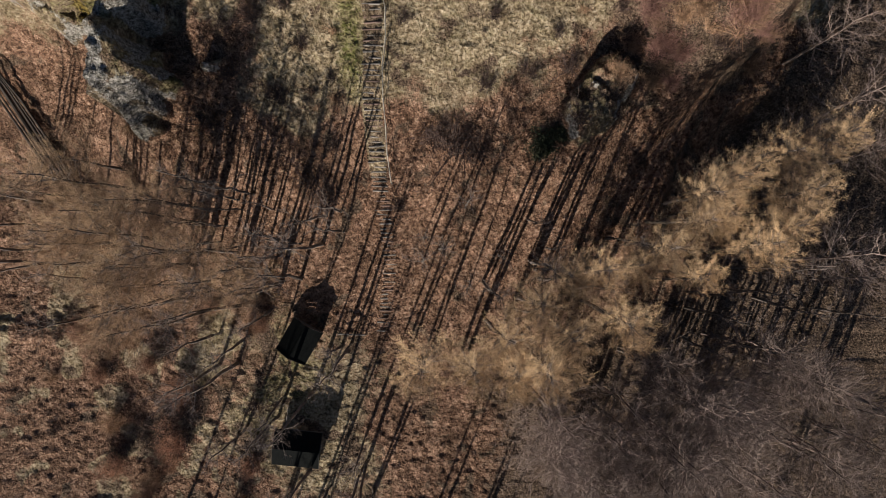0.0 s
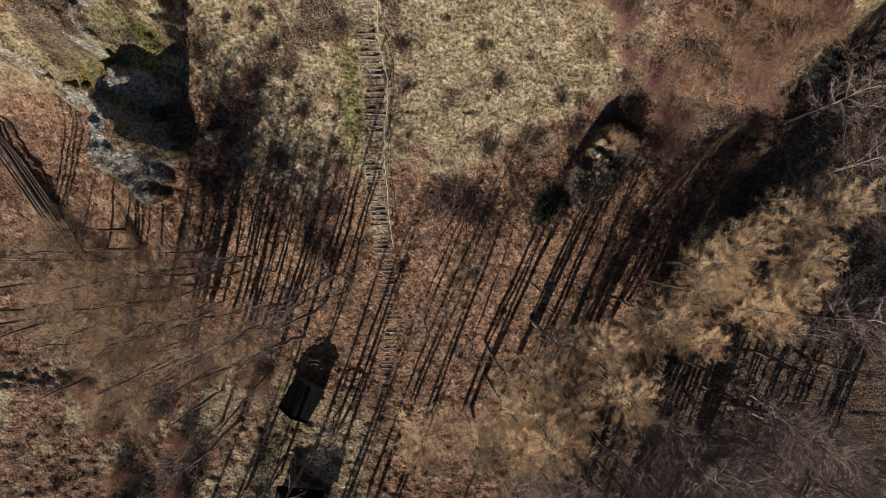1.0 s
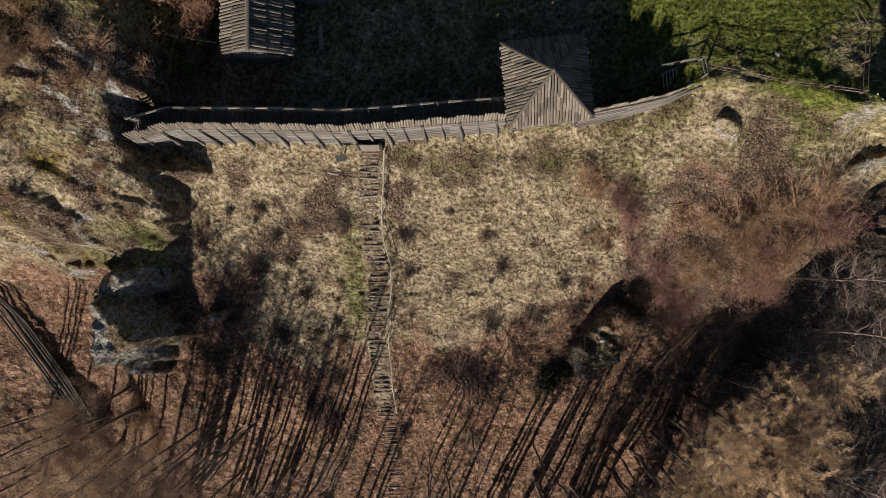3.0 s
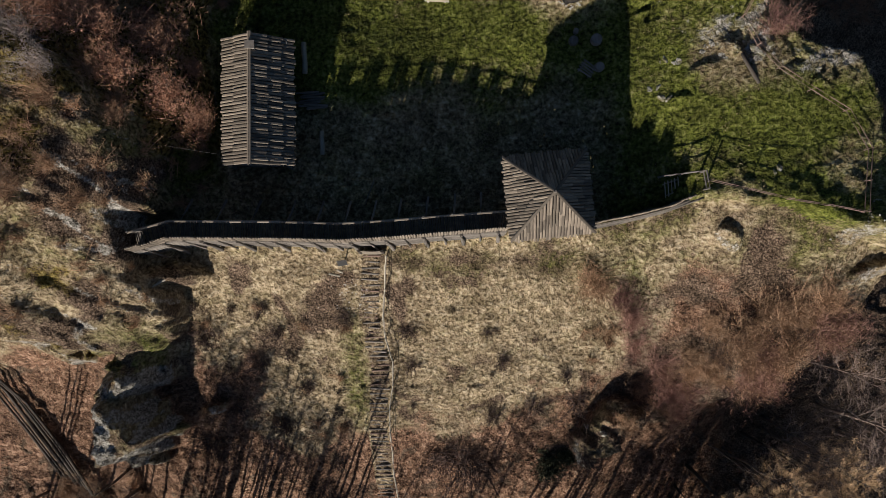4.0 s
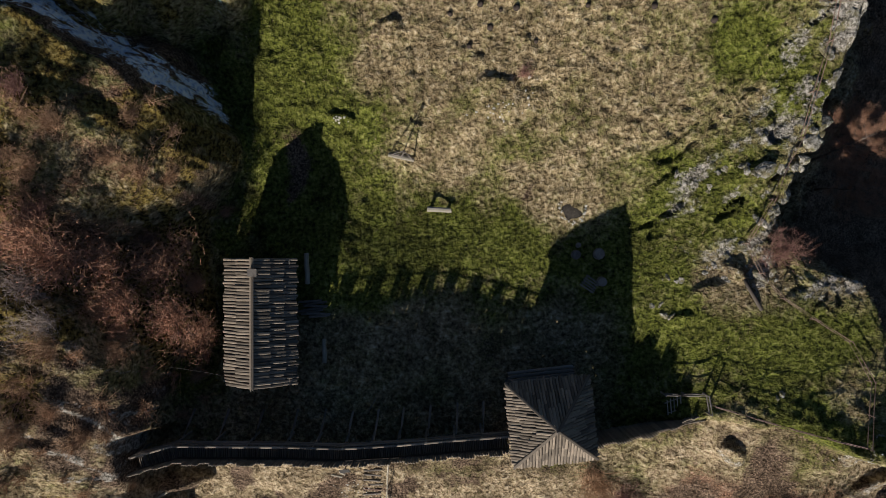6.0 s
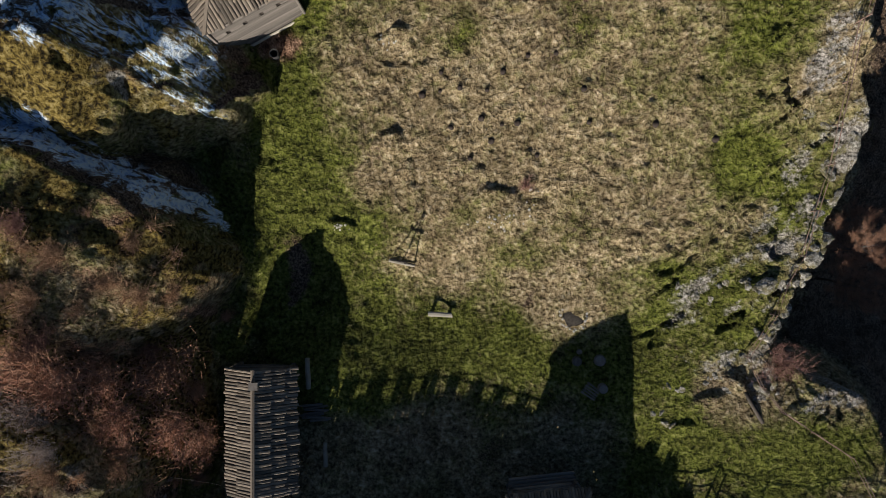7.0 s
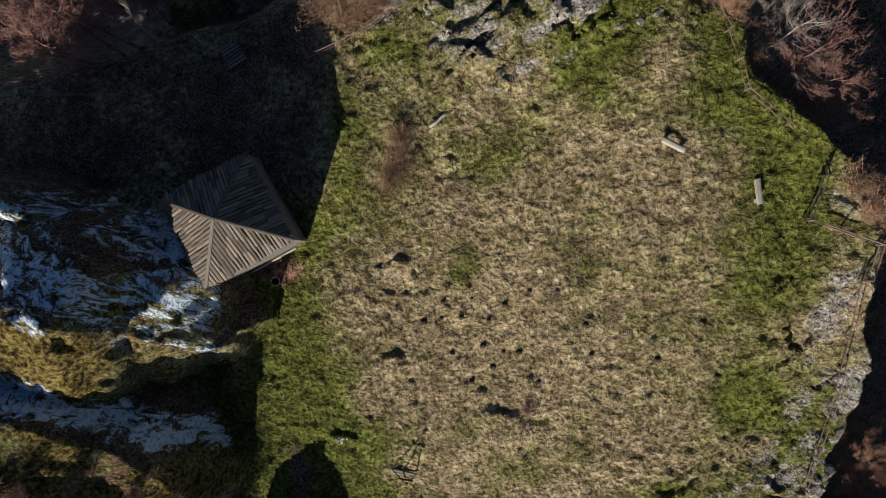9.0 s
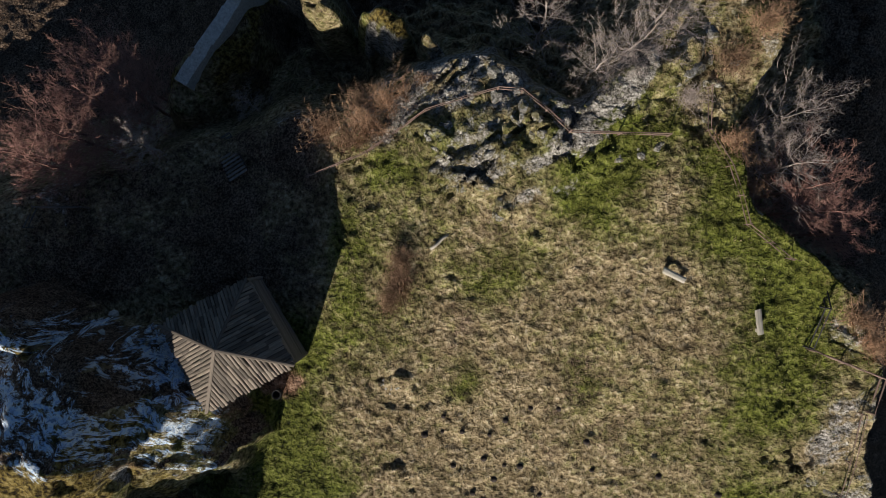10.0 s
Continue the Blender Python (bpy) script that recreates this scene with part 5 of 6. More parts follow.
for k in range(34):
    a = k / 34 * 6.283 + rng.uniform(-.1, .1)
    stone(hearth, 0.84 * math.cos(a) + rng.gauss(0, .07), 0.8 * math.sin(a) + rng.gauss(0, .07), 0.04, rng.uniform(0.045, 0.11))

for x, y, r in ((7.75, 38.7, 0.3), (9.2, 38.75, 0.36), (9.35, 37.0, 0.3), (7.9, 39.3, 0.16)):
    z = ground_z(x, y)
    st = part("stump_seat", Shape().tube([(0, 0, -0.1), (0, 0, 0.32), (0, 0, 0.36)], [r * 1.08, r, r * 0.9], 11), M_PLANK)
    st.matrix_basis = pose(x, y, z, rng.uniform(-4, 4), rng.uniform(-4, 4), 0)
    tagged(st, "sawn tree stump used as a seat", "stump", "stump seats by the hearth")
rack = thing("slatted_bench", "low slatted wooden bench near the hearth", "bench", pose(8.55, 36.85, ground_z(8.55, 36.85), 0, 0, 55))
for k in range(5):
    board(rack, "slat", pose(-0.34 + 0.17 * k, 0, 0.4, 0, 0, rng.uniform(-3, 3)), (0.11, 1.0, 0.05), M_PLANK)
for s in (-1, 1):
    board(rack, "cross_bar", pose(0, 0.35 * s, 0.33, 0, 0, 90), (0.09, 0.85, 0.08), M_PLANK)
    for q in (-1, 1):
        board(rack, "leg", pose(0.33 * q, 0.35 * s, 0.15, 90, 0, 0), (0.08, 0.35, 0.08), M_PLANK)

# tapered wooden frame with a crossboard
fx, fy = -3.4, 44.95
frame_thing = thing("triangular_frame", "tall tapering wooden frame with rungs on a pale sill plank", "wooden frame", pose(fx, fy, ground_z(fx, fy), 0, 0, -12))
lay(frame_thing, "sill_plank", (-0.85, 0, 0.08), (0.85, 0, 0.08), 0.24, 0.1, M_BENCH)
for x in (-0.78, 0.0, 0.78):
    strut(frame_thing, "upright", (x, 0, 0.05), (x * 0.06 + 0.3, 0.12, 2.5), 0.5, POSTS)
for h in (0.5, 1.05):
    w = 0.78 * (1 - h / 2.6)
    strut(frame_thing, "rung", (-w + 0.12 * h, 0.03, h), (w + 0.12 * h, 0.03, h), 0.35, POSTS)
lay(frame_thing, "crossboard", (-0.25, 0.1, 1.75), (0.65, 0.1, 1.75), 0.06, 0.24, M_DARKW)
part("knob", Shape().tube([(0.3, 0.12, 2.45), (0.3, 0.12, 2.66)], [0.1, 0.08], 7), M_DARKW, frame_thing)

# stones of the low banks
for cx, cy, a, b, n in ((2.9, 47.6, 1.6, 0.5, 26), (-7.2, 47.1, 0.7, 0.25, 12), (-3.9, 57.9, 0.6, 0.3, 12), (24.4, 26.9, 0.9, 0.9, 10), (4.6, 48.8, 0.3, 0.8, 9)):
    heap = thing("stone_heap", "low heap of pale limestone rubble in the grass", "stones", pose(cx, cy, 0))
    for k in range(n):
        x, y = rng.gauss(0, a * 0.6), rng.gauss(0, b * 0.6)
        stone(heap, x, y, ground_z(cx + x, cy + y), rng.uniform(0.04, 0.11))
for x, y, r in ((-20.4, 62.1, 0.34), (-19.65, 61.4, 0.26)):
    ob = new("boulder", rng.choice(STONES))
    ob.matrix_basis = pose(x, y, ground_z(x, y) + r * 0.3, 10, 20, 40) @ Matrix.Diagonal((r, r, r, 1))
    tagged(ob, "white limestone boulder on shaded ground", "boulder", "white boulders by the rocks")
for k, (x, y) in enumerate(((-0.9, 56.2), (0.2, 55.3), (2.7, 56.1), (4.1, 56.9), (7.3, 55.0), (-2.0, 55.0), (-0.95, 55.2), (1.8, 55.15), (1.5, 53.6), (3.6, 53.25), (2.7, 53.2), (4.8, 51.4),
                            (11.4, 53.0), (7.7, 53.2), (-0.3, 53.1), (14.7, 52.1), (5.65, 56.95), (2.1, 52.3), (0.85, 51.3))):
    r = rng.uniform(0.13, 0.22)
    mole = part("molehill", Shape().tube([(0, 0, -0.06), (0.01, 0, r * 0.5), (0, 0.01, r * 0.95), (0, 0, r * 1.1)], [r * 1.1, r * 0.9, r * 0.5, r * 0.1], 9), M_SOIL, None, "", True)
    mole.matrix_basis = pose(x, y, ground_z(x, y), 0, 0, k * 40)
    tagged(mole, "small dark mound of fresh earth in the grass", "molehill", "molehills on the hilltop")

bx, by = -10.75, 57.4
bin_thing = thing("litter_bin", "black round litter bin standing on bare soil", "litter bin", pose(bx, by, ground_z(bx, by)))
drum = Shape()
for z, r in ((0, 0.24), (0.75, 0.26), (0.75, 0.225), (0.1, 0.21)):
    drum.v += [(r * math.cos(k * 0.5236), r * math.sin(k * 0.5236), z) for k in range(12)]
for q in range(3):
    drum.f += [(q * 12 + k, q * 12 + (k + 1) % 12, (q + 1) * 12 + (k + 1) % 12, (q + 1) * 12 + k) for k in range(12)]
drum.f.append(tuple(36 + k for k in range(12)))
part("drum", drum, M_METAL, bin_thing)
ring = Shape()
ring.tube([(0.27 * math.cos(k * 0.5236), 0.27 * math.sin(k * 0.5236), 0.75) for k in range(13)], [0.02] * 13, 4, False)
part("rim", ring, M_METAL, bin_thing)


sx, sy = -7.15, 24.6
sign = thing("info_sign", "dark board sign on a short post beside the stairs", "sign", pose(sx, sy, ground_z(sx, sy), 0, 0, 8))
part("post", Shape().tube([(0, 0, -0.2), (0, 0.02, 1.15)], [0.05, 0.045], 7), M_PLANK, sign)
part("panel", Shape().box((0.62, 0.05, 0.55), pose(0, -0.06, 1.1, -35)), M_METAL, sign, "dark sign panel")
part("frame", Shape().box((0.68, 0.04, 0.05), pose(0, 0.1, 1.32, -35)).box((0.68, 0.04, 0.05), pose(0, -0.2, 0.87, -35)), M_PLANK, sign)
for x, y, turn, length in ((-7.9, 23.7, 78, 0.8), (-7.5, 23.95, 62, 0.45), (-18.9, 23.2, -62, 1.3)):
    scrap = new("plank", board_mesh(M_BENCH, 2))
    scrap.matrix_basis = pose(x, y, ground_z(x, y) + 0.07, 0, 0, turn) @ Matrix.Diagonal((0.15, length, 0.06, 1))
    tagged(scrap, "bleached plank lying on dark earth", "plank", "planks below the palisade")
rubble = thing("stone_scatter", "small pale stones strewn over dark earth", "stones", pose(-6.9, 22.0, 0))
for k in range(70):
    x, y = rng.gauss(0, 0.9), rng.gauss(0, 0.9)
    stone(rubble, x, y, ground_z(-6.9 + x, 22.0 + y), rng.uniform(0.025, 0.07))


# ---- fences ----
def rail_fence(name, pts, label, mat_list, gap=2.0, high=1.0, thick=0.5):
    f = thing(name, label, "fence", kind="structure")
    prev = None
    steps = []
    for (x0, y0), (x1, y1) in zip(pts, pts[1:]):
        n = max(1, round(math.hypot(x1 - x0, y1 - y0) / gap))
        steps += [(x0 + (x1 - x0) * k / n, y0 + (y1 - y0) * k / n) for k in range(n)]
    steps.append(pts[-1])
    for x, y in steps:
        z = ground_z(x, y)
        strut(f, "fence_post", (x, y, z - 0.3), (x + rng.uniform(-.05, .05), y + rng.uniform(-.05, .05), z + high + 0.05), thick * 1.3, mat_list)
        if prev:
            for h in (high, high * 0.5):
                strut(f, "fence_rail", (prev[0], prev[1], prev[2] + h + rng.uniform(-.04, .04)), (x, y, z + h + rng.uniform(-.04, .04)), thick, mat_list)
        prev = (x, y, z)
    return f


def rust_pole(kind):
    j = random.Random(kind + 130)
    return Shape().tube([(0, 0, 0), (j.uniform(-.04, .04), j.uniform(-.04, .04), 0.5), (0, 0, 1.0)], [0.085, 0.08, 0.075], 6).mesh("pole", M_RUST)


def steel_pole(kind):
    return Shape().tube([(0, 0, 0), (0, 0, 1.0)], [0.08, 0.08], 6).mesh("pole", M_METAL)


RUST = [rust_pole(k) for k in range(3)]
STEEL = [steel_pole(0)]
rail_fence("fence", [(20.6, 57.5), (20.6, 54.7), (20.6, 50.5), (19.9, 45.5), (18.6, 42.0), (17.4, 39.4), (18.2, 37.6), (19.3, 36.2), (23.2, 33.6), (24.3, 31.3), (23.7, 27.6), (20.0, 28.4), (15.6, 29.6)],
           "reddish two-rail pole fence along the cliff edge", RUST, 2.2, 0.95, 0.36)
rail_fence("fence", [(12.2, 74.0), (12.2, 71.9), (13.2, 70.1), (14.2, 67.2), (16.4, 65.5), (18.9, 65.2)], "reddish pole fence at the bushy cliff edge", RUST, 1.8, 0.95, 0.36)
rail_fence("fence", [(-8.6, 70.1), (-5.1, 71.3), (-1.8, 73.4), (1.9, 74.2), (3.1, 74.0), (5.4, 71.8), (10.2, 71.6)], "weathered pole fence along the rocky rim", RUST, 2.0, 0.95, 0.42)
rail_fence("fence", [(18.8, 65.2), (18.0, 60.9)], "black metal railing closing the grass", STEEL, 2.1, 1.05, 0.45)
rail_fence("fence", [(18.1, 60.8), (21.2, 59.5), (20.8, 57.7)], "reddish pole fence at the cliff corner", RUST, 1.7, 1.0, 0.55)
rail_fence("fence", [(-25.7, 67.3), (-25.2, 68.5), (-22.3, 68.5)], "pale pole railing at the shaded brow", POSTS, 1.6, 1.0, 0.55)
rail_fence("fence", [(13.1, 30.0), (15.3, 30.2), (15.4, 29.1)], "pale pole railing behind the palisade corner", POSTS, 1.2, 1.0, 0.6)

# grate, leaning pole and house cable in the court
grate = thing("wooden_grate", "pale slatted grate lying against the railing", "grate", pose(13.7, 29.3, ground_z(13.7, 29.3) + 0.25, 12, 0, 20))
for k in range(5):
    board(grate, "slat", pose(-0.4 + 0.22 * k, 0, 0, 0, 0, -12), (0.06, 1.0, 0.05), M_BENCH)
for s in (-1, 1):
    board(grate, "cross_bar", pose(0.04, 0.36 * s, 0.05, 0, 0, 90), (0.06, 1.1, 0.05), M_BENCH)
lean = thing("leaning_pole", "thin pale pole with a bunch of straw at its tip", "pole")
strut(lean, "pole", (-5.75, 28.1, -0.9), (-4.85, 29.8, 1.2), 0.4, POSTS)
tip = Shape()
for k in range(26):
    o = Vector((-4.85, 29.8, 1.2))
    tip.spike(o, o + Vector((rng.uniform(-.1, .7), rng.uniform(-.15, .3), rng.uniform(-.2, .25))), 0.02)
part("straw_bunch", tip, M_STRAW, lean)
cable = part("overhead_cable", Shape().tube([(-14.4 - 0.62 * k, 31.3 + 0.1 * k, 1.5 + 0.06 * (k - 5) ** 2 * 0.3 + 0.1 * k) for k in range(11)], [0.012] * 11, 4), M_METAL)
tagged(cable, "thin dark cable running from the house gable to the rocks", "cable")

# wooden steps on the shaded north side
steps = thing("wooden_steps", "steep wooden steps with thin treads in deep shade", "steps", kind="structure")
for k in range(12):
    q = k / 11
    x, y = -14.75 + 1.6 * q, 72.9 - 2.5 * q
    board(steps, "tread", pose(x, y, ground_z(-14.0, 71.6) - 0.9 + 1.9 * q, 0, 0, 33), (1.35, 0.13, 0.05), M_PLANK)
for s in (-0.62, 0.62):
    ax, ay = s * 0.84, s * 0.54
    lay(steps, "stringer", (-14.75 + ax, 72.9 + ay, ground_z(-14.0, 71.6) - 1.05), (-13.15 + ax, 70.4 + ay, ground_z(-14.0, 71.6) + 0.9), 0.06, 0.2, M_DARKW)
ruin = thing("stone_wall", "ruined grey stone wall in the shaded gully", "wall", kind="structure")
for k in range(11):
    q = k / 10
    x, y = -17.1 + 4.2 * q, 76.8 + 6.4 * q
    foot = ground_z(x, y) - 0.5
    top = 1.3 + rng.uniform(-.1, .1)
    part("wall_block", Shape().box((0.85, 0.86, top - foot), pose(x, y, (top + foot) / 2, 0, 0, -33.3), 0.05), M_STONE, ruin)


# ---- huts in the wood ----
def hut(x, y, turn, w, l, wall, ridge, label):
    h = thing("timber_hut", label, "hut", pose(x, y, ground_z(x, y) - 0.1, 0, 0, turn))
    for s in (-1, 1):
        for k in range(8):
            board(h, "wall_plank", pose(s * w * 0.42, 0, 0.15 + wall / 8 * k, 0, 0, 0), (0.06, l * 0.88, wall / 8 * 0.95), M_PLANK)
            board(h, "wall_plank", pose(0, s * l * 0.42, 0.15 + wall / 8 * k, 0, 0, 90), (0.06, w * 0.84, wall / 8 * 0.95), M_PLANK)
        roof = Shape()
        for e in (-1, 1):
            roof.v += [(0, e * l / 2, ridge), (s * w / 2, e * l / 2, wall), (s * w / 2, e * l / 2, wall - 0.08), (0, e * l / 2, ridge - 0.08)]
        roof.f = [(0, 1, 5, 4), (1, 2, 6, 5), (2, 3, 7, 6), (3, 0, 4, 7), (3, 2, 1, 0), (4, 5, 6, 7)]
        part("roof_slope", roof, M_TAR, h, "black tarred roof slope")
        lay(h, "barge_board", (0, s * l / 2, ridge), (w / 2, s * l / 2, wall), 0.05, 0.16, M_DARKW)
        lay(h, "barge_board", (0, s * l / 2, ridge), (-w / 2, s * l / 2, wall), 0.05, 0.16, M_DARKW)
    return h


hut(-12.5, -8.0, -30, 2.9, 3.2, 1.8, 2.8, "small timber hut with a black tarred gable roof")
hut(-13.0, -17.8, 84, 3.2, 4.2, 1.5, 2.2, "timber shelter with a black tarred gable roof among trees")
rail_fence("barrier", [(-9.2, -7.5), (-6.9, -7.6)], "dark wooden barrier at the foot of the stairs", POSTS, 0.8, 0.9, 0.6)


# ---- the wood below ----
for k in range(9):
    x, y = -31.0 - 0.35 * k + rng.uniform(-.2, .2), 4.0 + 0.25 * k
    ends = [(x, y), (x - 2.2, y + 4.3), (x - 4.4, y + 8.6), (x - 6.6 + 0.22 * k, y + 13.0)]
    r = rng.uniform(0.08, 0.16)
    fallen = part("fallen_trunk", Shape().tube([(a, b, ground_z(a, b) + 0.45) for a, b in ends], [r, r * 0.85, r * 0.65, r * 0.3], 7), M_DARKW, None, "", True)
    tagged(fallen, "long dark fallen trunk on the leaf litter", "fallen tree", "fallen trunks in the wood")

for x, y, s in ((-0.9, -8.7, 1.0), (2.4, -9.0, 0.95), (3.5, -6.1, 1.0), (6.4, -4.3, 0.95), (7.1, -7.6, 1.05), (9.7, -6.5, 1.0), (10.7, -2.1, 0.95), (12.6, -4.7, 1.0), (5.0, -8.2, 0.9), (8.4, -2.6, 0.85),
                (16.6, 0.4, 1.0), (19.5, 4.0, 0.95), (22.4, 5.1, 1.0), (23.5, -0.3, 1.05), (26.0, 6.6, 0.95), (20.2, -2.1, 0.9), (25.3, 2.2, 1.0), (27.8, 4.0, 1.0), (14.2, -1.0, 0.85), (29.5, 8.5, 1.0), (18.0, 2.4, 0.85), (21.5, 1.6, 0.9)):
    tree("tan", x, y, s)
for x, y, s in ((-26.3, 5.1, 1.0), (-23.7, 0.8, 1.0), (-21.2, -1.4, 0.95), (-17.6, -0.3, 0.9), (-22.3, -4.3, 1.0), (-14.0, -2.9, 0.8), (-28.5, 2.0, 0.9), (-25.5, -2.5, 0.85), (-19.0, 3.2, 0.8), (-24.6, 3.0, 0.9), (-27.2, 6.8, 0.8), (-20.0, 0.6, 0.9), (-18.4, -3.2, 0.85), (-23.8, -6.2, 0.8), (-28.0, -1.0, 0.85), (-15.8, -1.6, 0.8), (-21.0, 3.6, 0.85)):
    tree("brown", x, y, s)
for x, y, s in ((25.9, 45.4, 0.75), (27.8, 43.6, 0.7), (26.9, 47.8, 0.5)):
    tree("beech", x, y, s)
for k in range(74):
    x = rng.uniform(7, 37)
    y = rng.uniform(-27, -12) + 0.5 * max(0, x - 6) * (k % 2) * rng.uniform(0.4, 1)
    tree("grey", x, y, rng.uniform(0.85, 1.1))
for k in range(24):
    tree("pole", rng.uniform(-26, 6), rng.uniform(-42, -18), rng.uniform(0.8, 1.05))
for k in range(26):
    x, y, s = rng.uniform(-23, -6.5), rng.uniform(-17, 1), rng.uniform(0.8, 1.1)
    if min(math.hypot(x + 12.5, y + 8), math.hypot(x + 13, y + 17.8)) > 3.2:
        tree("pole", x, y, s)
for k in range(22):
    x = rng.uniform(1, 30)
    tree("pole", x, rng.uniform(-14, -2) + 0.25 * x, rng.uniform(0.7, 0.95))
for k in range(6):
    tree("grey", rng.uniform(29, 37), rng.uniform(6, 21), rng.uniform(0.8, 1.0))

for k in range(22):
    tree("sapling", rng.uniform(-23, -6.8), rng.uniform(-4, 7), rng.uniform(0.8, 1.25))
for k in range(8):
    tree("sapling", rng.uniform(-3, 9), rng.uniform(-3, 4), rng.uniform(0.7, 1.1))
for k in range(9):
    tree("pole", rng.uniform(-38, -27), rng.uniform(-8, 5), rng.uniform(0.75, 0.95))
for k in range(12):
    tree("pole", rng.uniform(22, 36), rng.uniform(-6, 9), rng.uniform(0.75, 0.95))

# ---- bushes of the south slope ----
for x, y, s in ((-3.1, 19.6, 0.9), (-3.0, 16.9, 0.8), (2.5, 19.6, 0.4), (3.8, 17.1, 0.9), (3.3, 12.6, 1.1), (1.0, 8.4, 2.3), (-0.8, 8.8, 1.5), (2.6, 7.8, 1.6), (-3.7, 3.4, 0.8), (-9.5, 4.4, 1.7), (-12.3, 19.6, 0.8),
                (-13.2, 21.3, 0.7), (-17.7, 19.2, 1.3), (-18.5, 10.3, 1.6), (-12.8, 11.7, 1.2), (-8.7, 8.4, 1.0), (-16.2, 13.5, 1.2), (-7.4, 20.6, 0.9), (-13.8, 17.0, 1.2), (-16.0, 16.4, 1.0), (6.5, 13.5, 1.0), (9.6, 13.8, 1.3), (10.2, 9.8, 1.4),
                (14.0, 14.0, 1.3), (-11.0, 5.6, 1.4), (8.5, 16.0, 0.8), (-10.6, 15.4, 0.8), (-8.4, 13.0, 0.6)):
    bush("dark", x, y, s)
bush("juniper", 7.9, 8.1, 1.3)
bush("juniper", 9.2, 9.0, 1.0)
for x, y, s in ((11.5, 22.0, 1.0), (12.4, 20.6, 0.9), (14.9, 17.2, 1.1), (16.3, 15.2, 1.2), (13.0, 18.6, 0.8), (17.8, 14.6, 0.9)):
    bush("red", x, y, s)
for x, y, s in ((9.4, 23.6, 1.1), (10.2, 22.6, 0.9), (19.4, 19.5, 1.4), (22.3, 21.4, 1.4), (24.0, 22.6, 1.2), (21.6, 16.4, 1.2), (18.2, 17.0, 1.2), (20.6, 18.0, 1.3), (16.6, 18.2, 1.0), (23.0, 18.8, 1.2), (20.8, 21.4, 1.0), (17.4, 20.6, 0.8), (12.8, 12.9, 0.8)):
    bush("brown", x, y, s)
for k in range(22):
    x, y = rng.uniform(12, 26), rng.uniform(13, 20)
    bush(rng.choice(("brown", "red", "dark", "dark")), x, y + 0.2 * (x - 18), rng.uniform(0.6, 1.1))
for k in range(7):
    bush("dark", rng.uniform(-20, -7), rng.uniform(12, 23), rng.uniform(0.25, 0.7))
for k in range(5):
    bush("dark", rng.uniform(-4, 9), rng.uniform(9, 24), rng.uniform(0.15, 0.4))
# ---- bushes among the western rocks ----
for x, y, s in ((-18.0, 38.3, 1.6), (-17.3, 34.9, 1.35), (-16.4, 36.9, 0.7), (-20.4, 38.4, 1.5), (-19.4, 36.0, 1.2), (-14.9, 41.5, 0.4), (-21.8, 38.6, 1.5), (-22.6, 40.0, 1.4), (-16.0, 33.6, 1.0)):
    bush("leafy", x, y, s)
for x, y, s in ((-20.5, 36.0, 1.2), (-21.8, 34.0, 1.2), (-19.5, 33.2, 0.9), (-22.2, 30.2, 0.9), (-21.0, 28.4, 0.8), (-24.0, 29.0, 1.1), (-20.5, 45.5, 1.0), (-18.8, 44.0, 0.9), (-22.0, 43.4, 1.0), (-16.2, 43.2, 0.8), (-23.4, 46.4, 1.0), (-19.2, 25.5, 0.7), (-17.4, 46.2, 0.7)):
    bush("brown", x, y, s * 0.8)
for k in range(34):
    x, y = rng.uniform(-29, -16), rng.uniform(20, 50)
    bush(rng.choice(("brown", "brown", "scrub", "red")), x, y, rng.uniform(0.3, 0.75))
for x, y, s in ((-21.7, 35.2, 0.8), (-23.0, 37.0, 0.9)):
    bush("pale", x, y, s)
for k in range(80):
    bush("scrub", rng.uniform(-30, -15.5), rng.choice((rng.uniform(20, 34), rng.uniform(39, 50), rng.uniform(28, 34))), rng.uniform(0.5, 1.3))
for k in range(44):
    bush("scrub", rng.uniform(9, 28), rng.uniform(12, 22), rng.uniform(0.5, 1.2))
for k in range(10):
    bush(rng.choice(("brown", "brown", "red")), rng.uniform(20, 28), rng.uniform(15, 22), rng.uniform(0.8, 1.3))
for k in range(24):
    bush("scrub", rng.uniform(-22, -7), rng.uniform(4, 23), rng.uniform(0.4, 1.0))
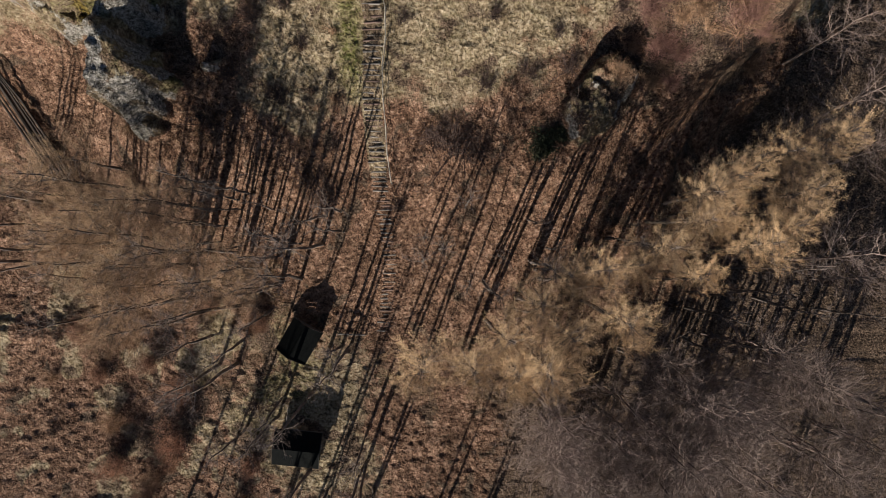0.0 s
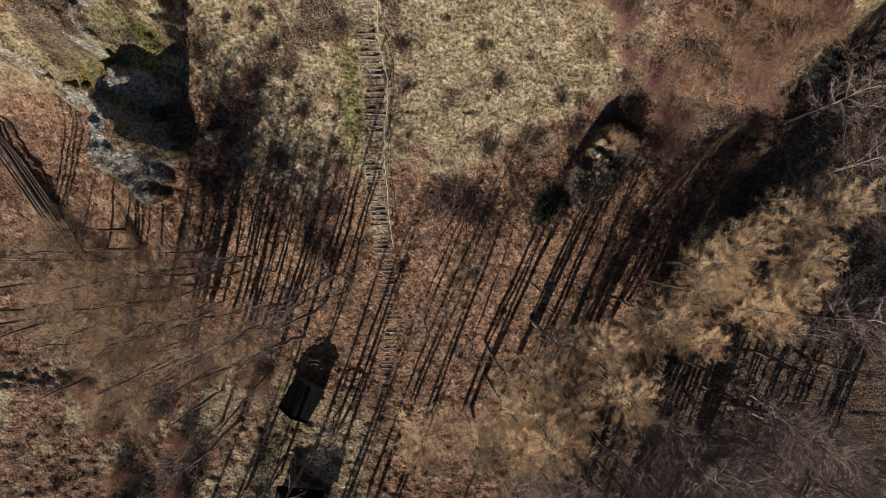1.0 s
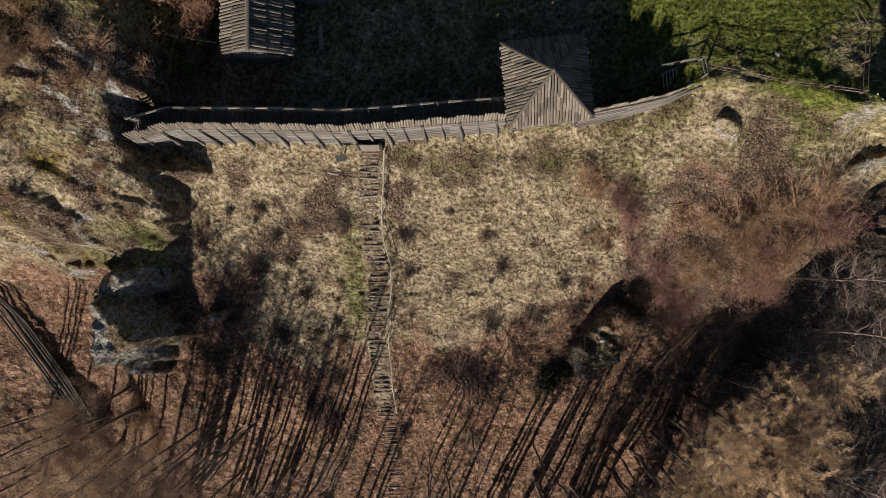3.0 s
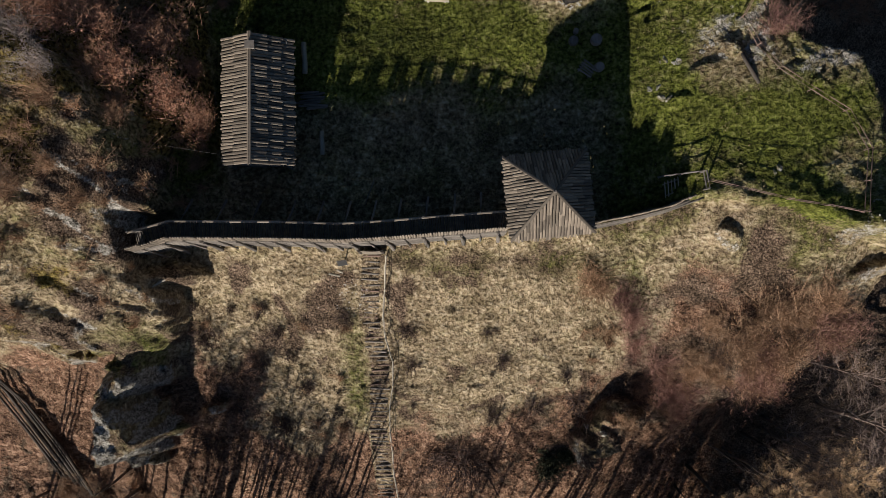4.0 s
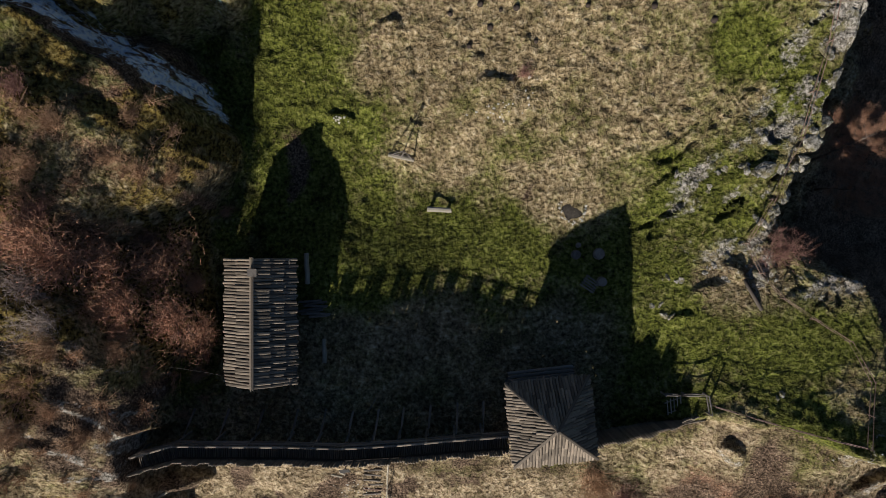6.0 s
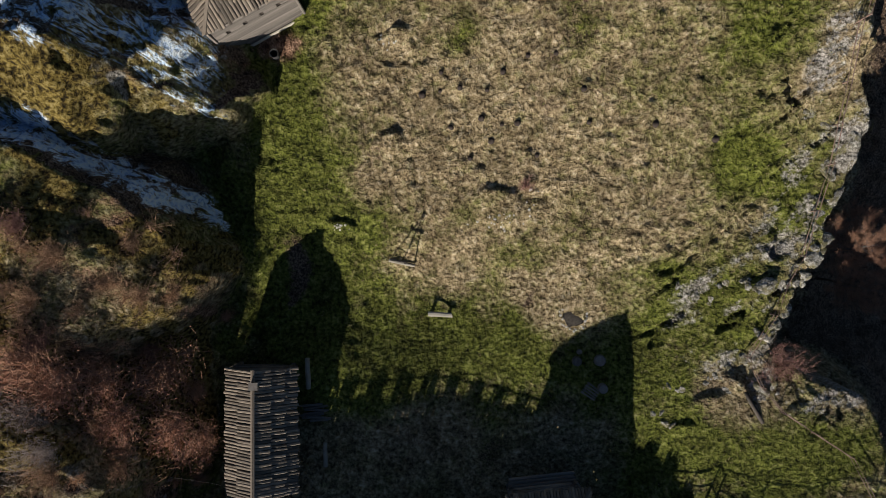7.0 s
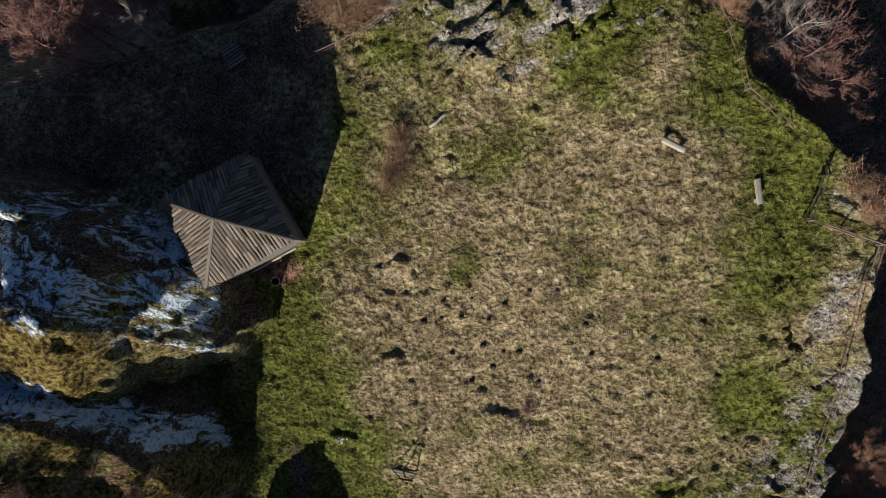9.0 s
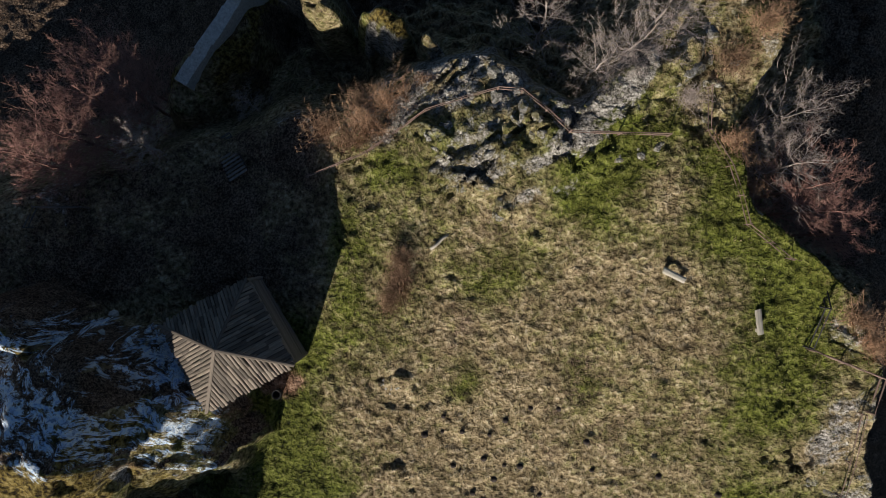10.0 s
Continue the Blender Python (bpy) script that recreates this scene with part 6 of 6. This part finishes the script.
# ---- the northern and eastern brink ----
for kind, x, y, s in (("edge_red", -21.2, 74.6, 1.7), ("edge_red", -22.6, 72.4, 1.45), ("edge_red", -20.4, 75.6, 1.7), ("edge_red", -23.2, 70.6, 1.0), ("edge_red", -22.2, 73.6, 1.55), ("edge_red", -24.0, 71.6, 1.4), ("edge_red", -23.6, 78.4, 1.3), ("edge_red", -22.0, 77.4, 1.2), ("edge_pale", 4.6, 78.2, 1.10), ("edge_pale", 8.2, 76, 0.88), ("edge_pale", 6.8, 75.2, 0.83),
                      ("edge_pale", 9.6, 77.2, 0.99), ("edge_pale", 16.6, 73, 1.25), ("edge_pale", 16.6, 70.4, 1.3), ("edge_red", 18.4, 68.0, 1.4), ("edge_red", 17.6, 69.0, 1.3), ("edge_pale", 15.8, 71.8, 0.9), ("edge_red", 19.8, 67.0, 1.15),
                      ("edge_pale", -13.1, 75.2, 0.55), ("edge_pale", -18.4, 72, 0.77), ("edge_pale", -20, 74, 0.77)):
    tree(kind, x, y, s)
for kind, x, y, s in (("brown", -5.2, 73.0, 1.0), ("brown", -6.4, 72.0, 0.9), ("brown", -4.2, 74.2, 0.9), ("brown", -5.6, 74.2, 0.9), ("brown", -7.4, 72.8, 0.9), ("scrub", -3.0, 74.6, 1.0), ("scrub", -2.0, 75.2, 0.9), ("scrub", -4.4, 72.4, 0.8), ("brown", -3.5, 64.2, 0.9), ("brown", -3.9, 63.0, 0.8), ("brown", -3.2, 65.4, 0.7), ("red", 19.4, 39.0, 0.9), ("brown", 20.0, 62.4, 0.9), ("brown", 20.6, 61.2, 0.8), ("red", 4.2, 49.6, 0.35), ("brown", 14.6, 69.0, 0.7),
                      ("brown", 13.6, 71.4, 0.7), ("brown", 13.2, 75.2, 0.9), ("brown", 14.4, 76.8, 0.9), ("pale", 11.2, 73.4, 0.6)):
    bush(kind, x, y, s)
# ---- undergrowth on the wood's floor ----
for k in range(34):
    x, y = rng.uniform(-36, -15), rng.uniform(-24, -4)
    bush(rng.choice(("brown", "dark", "dark", "leafy")), x, y, rng.uniform(0.6, 1.3))
for k in range(16):
    bush(rng.choice(("brown", "dark")), rng.uniform(-34, -24), rng.uniform(-3, 12), rng.uniform(0.6, 1.1))
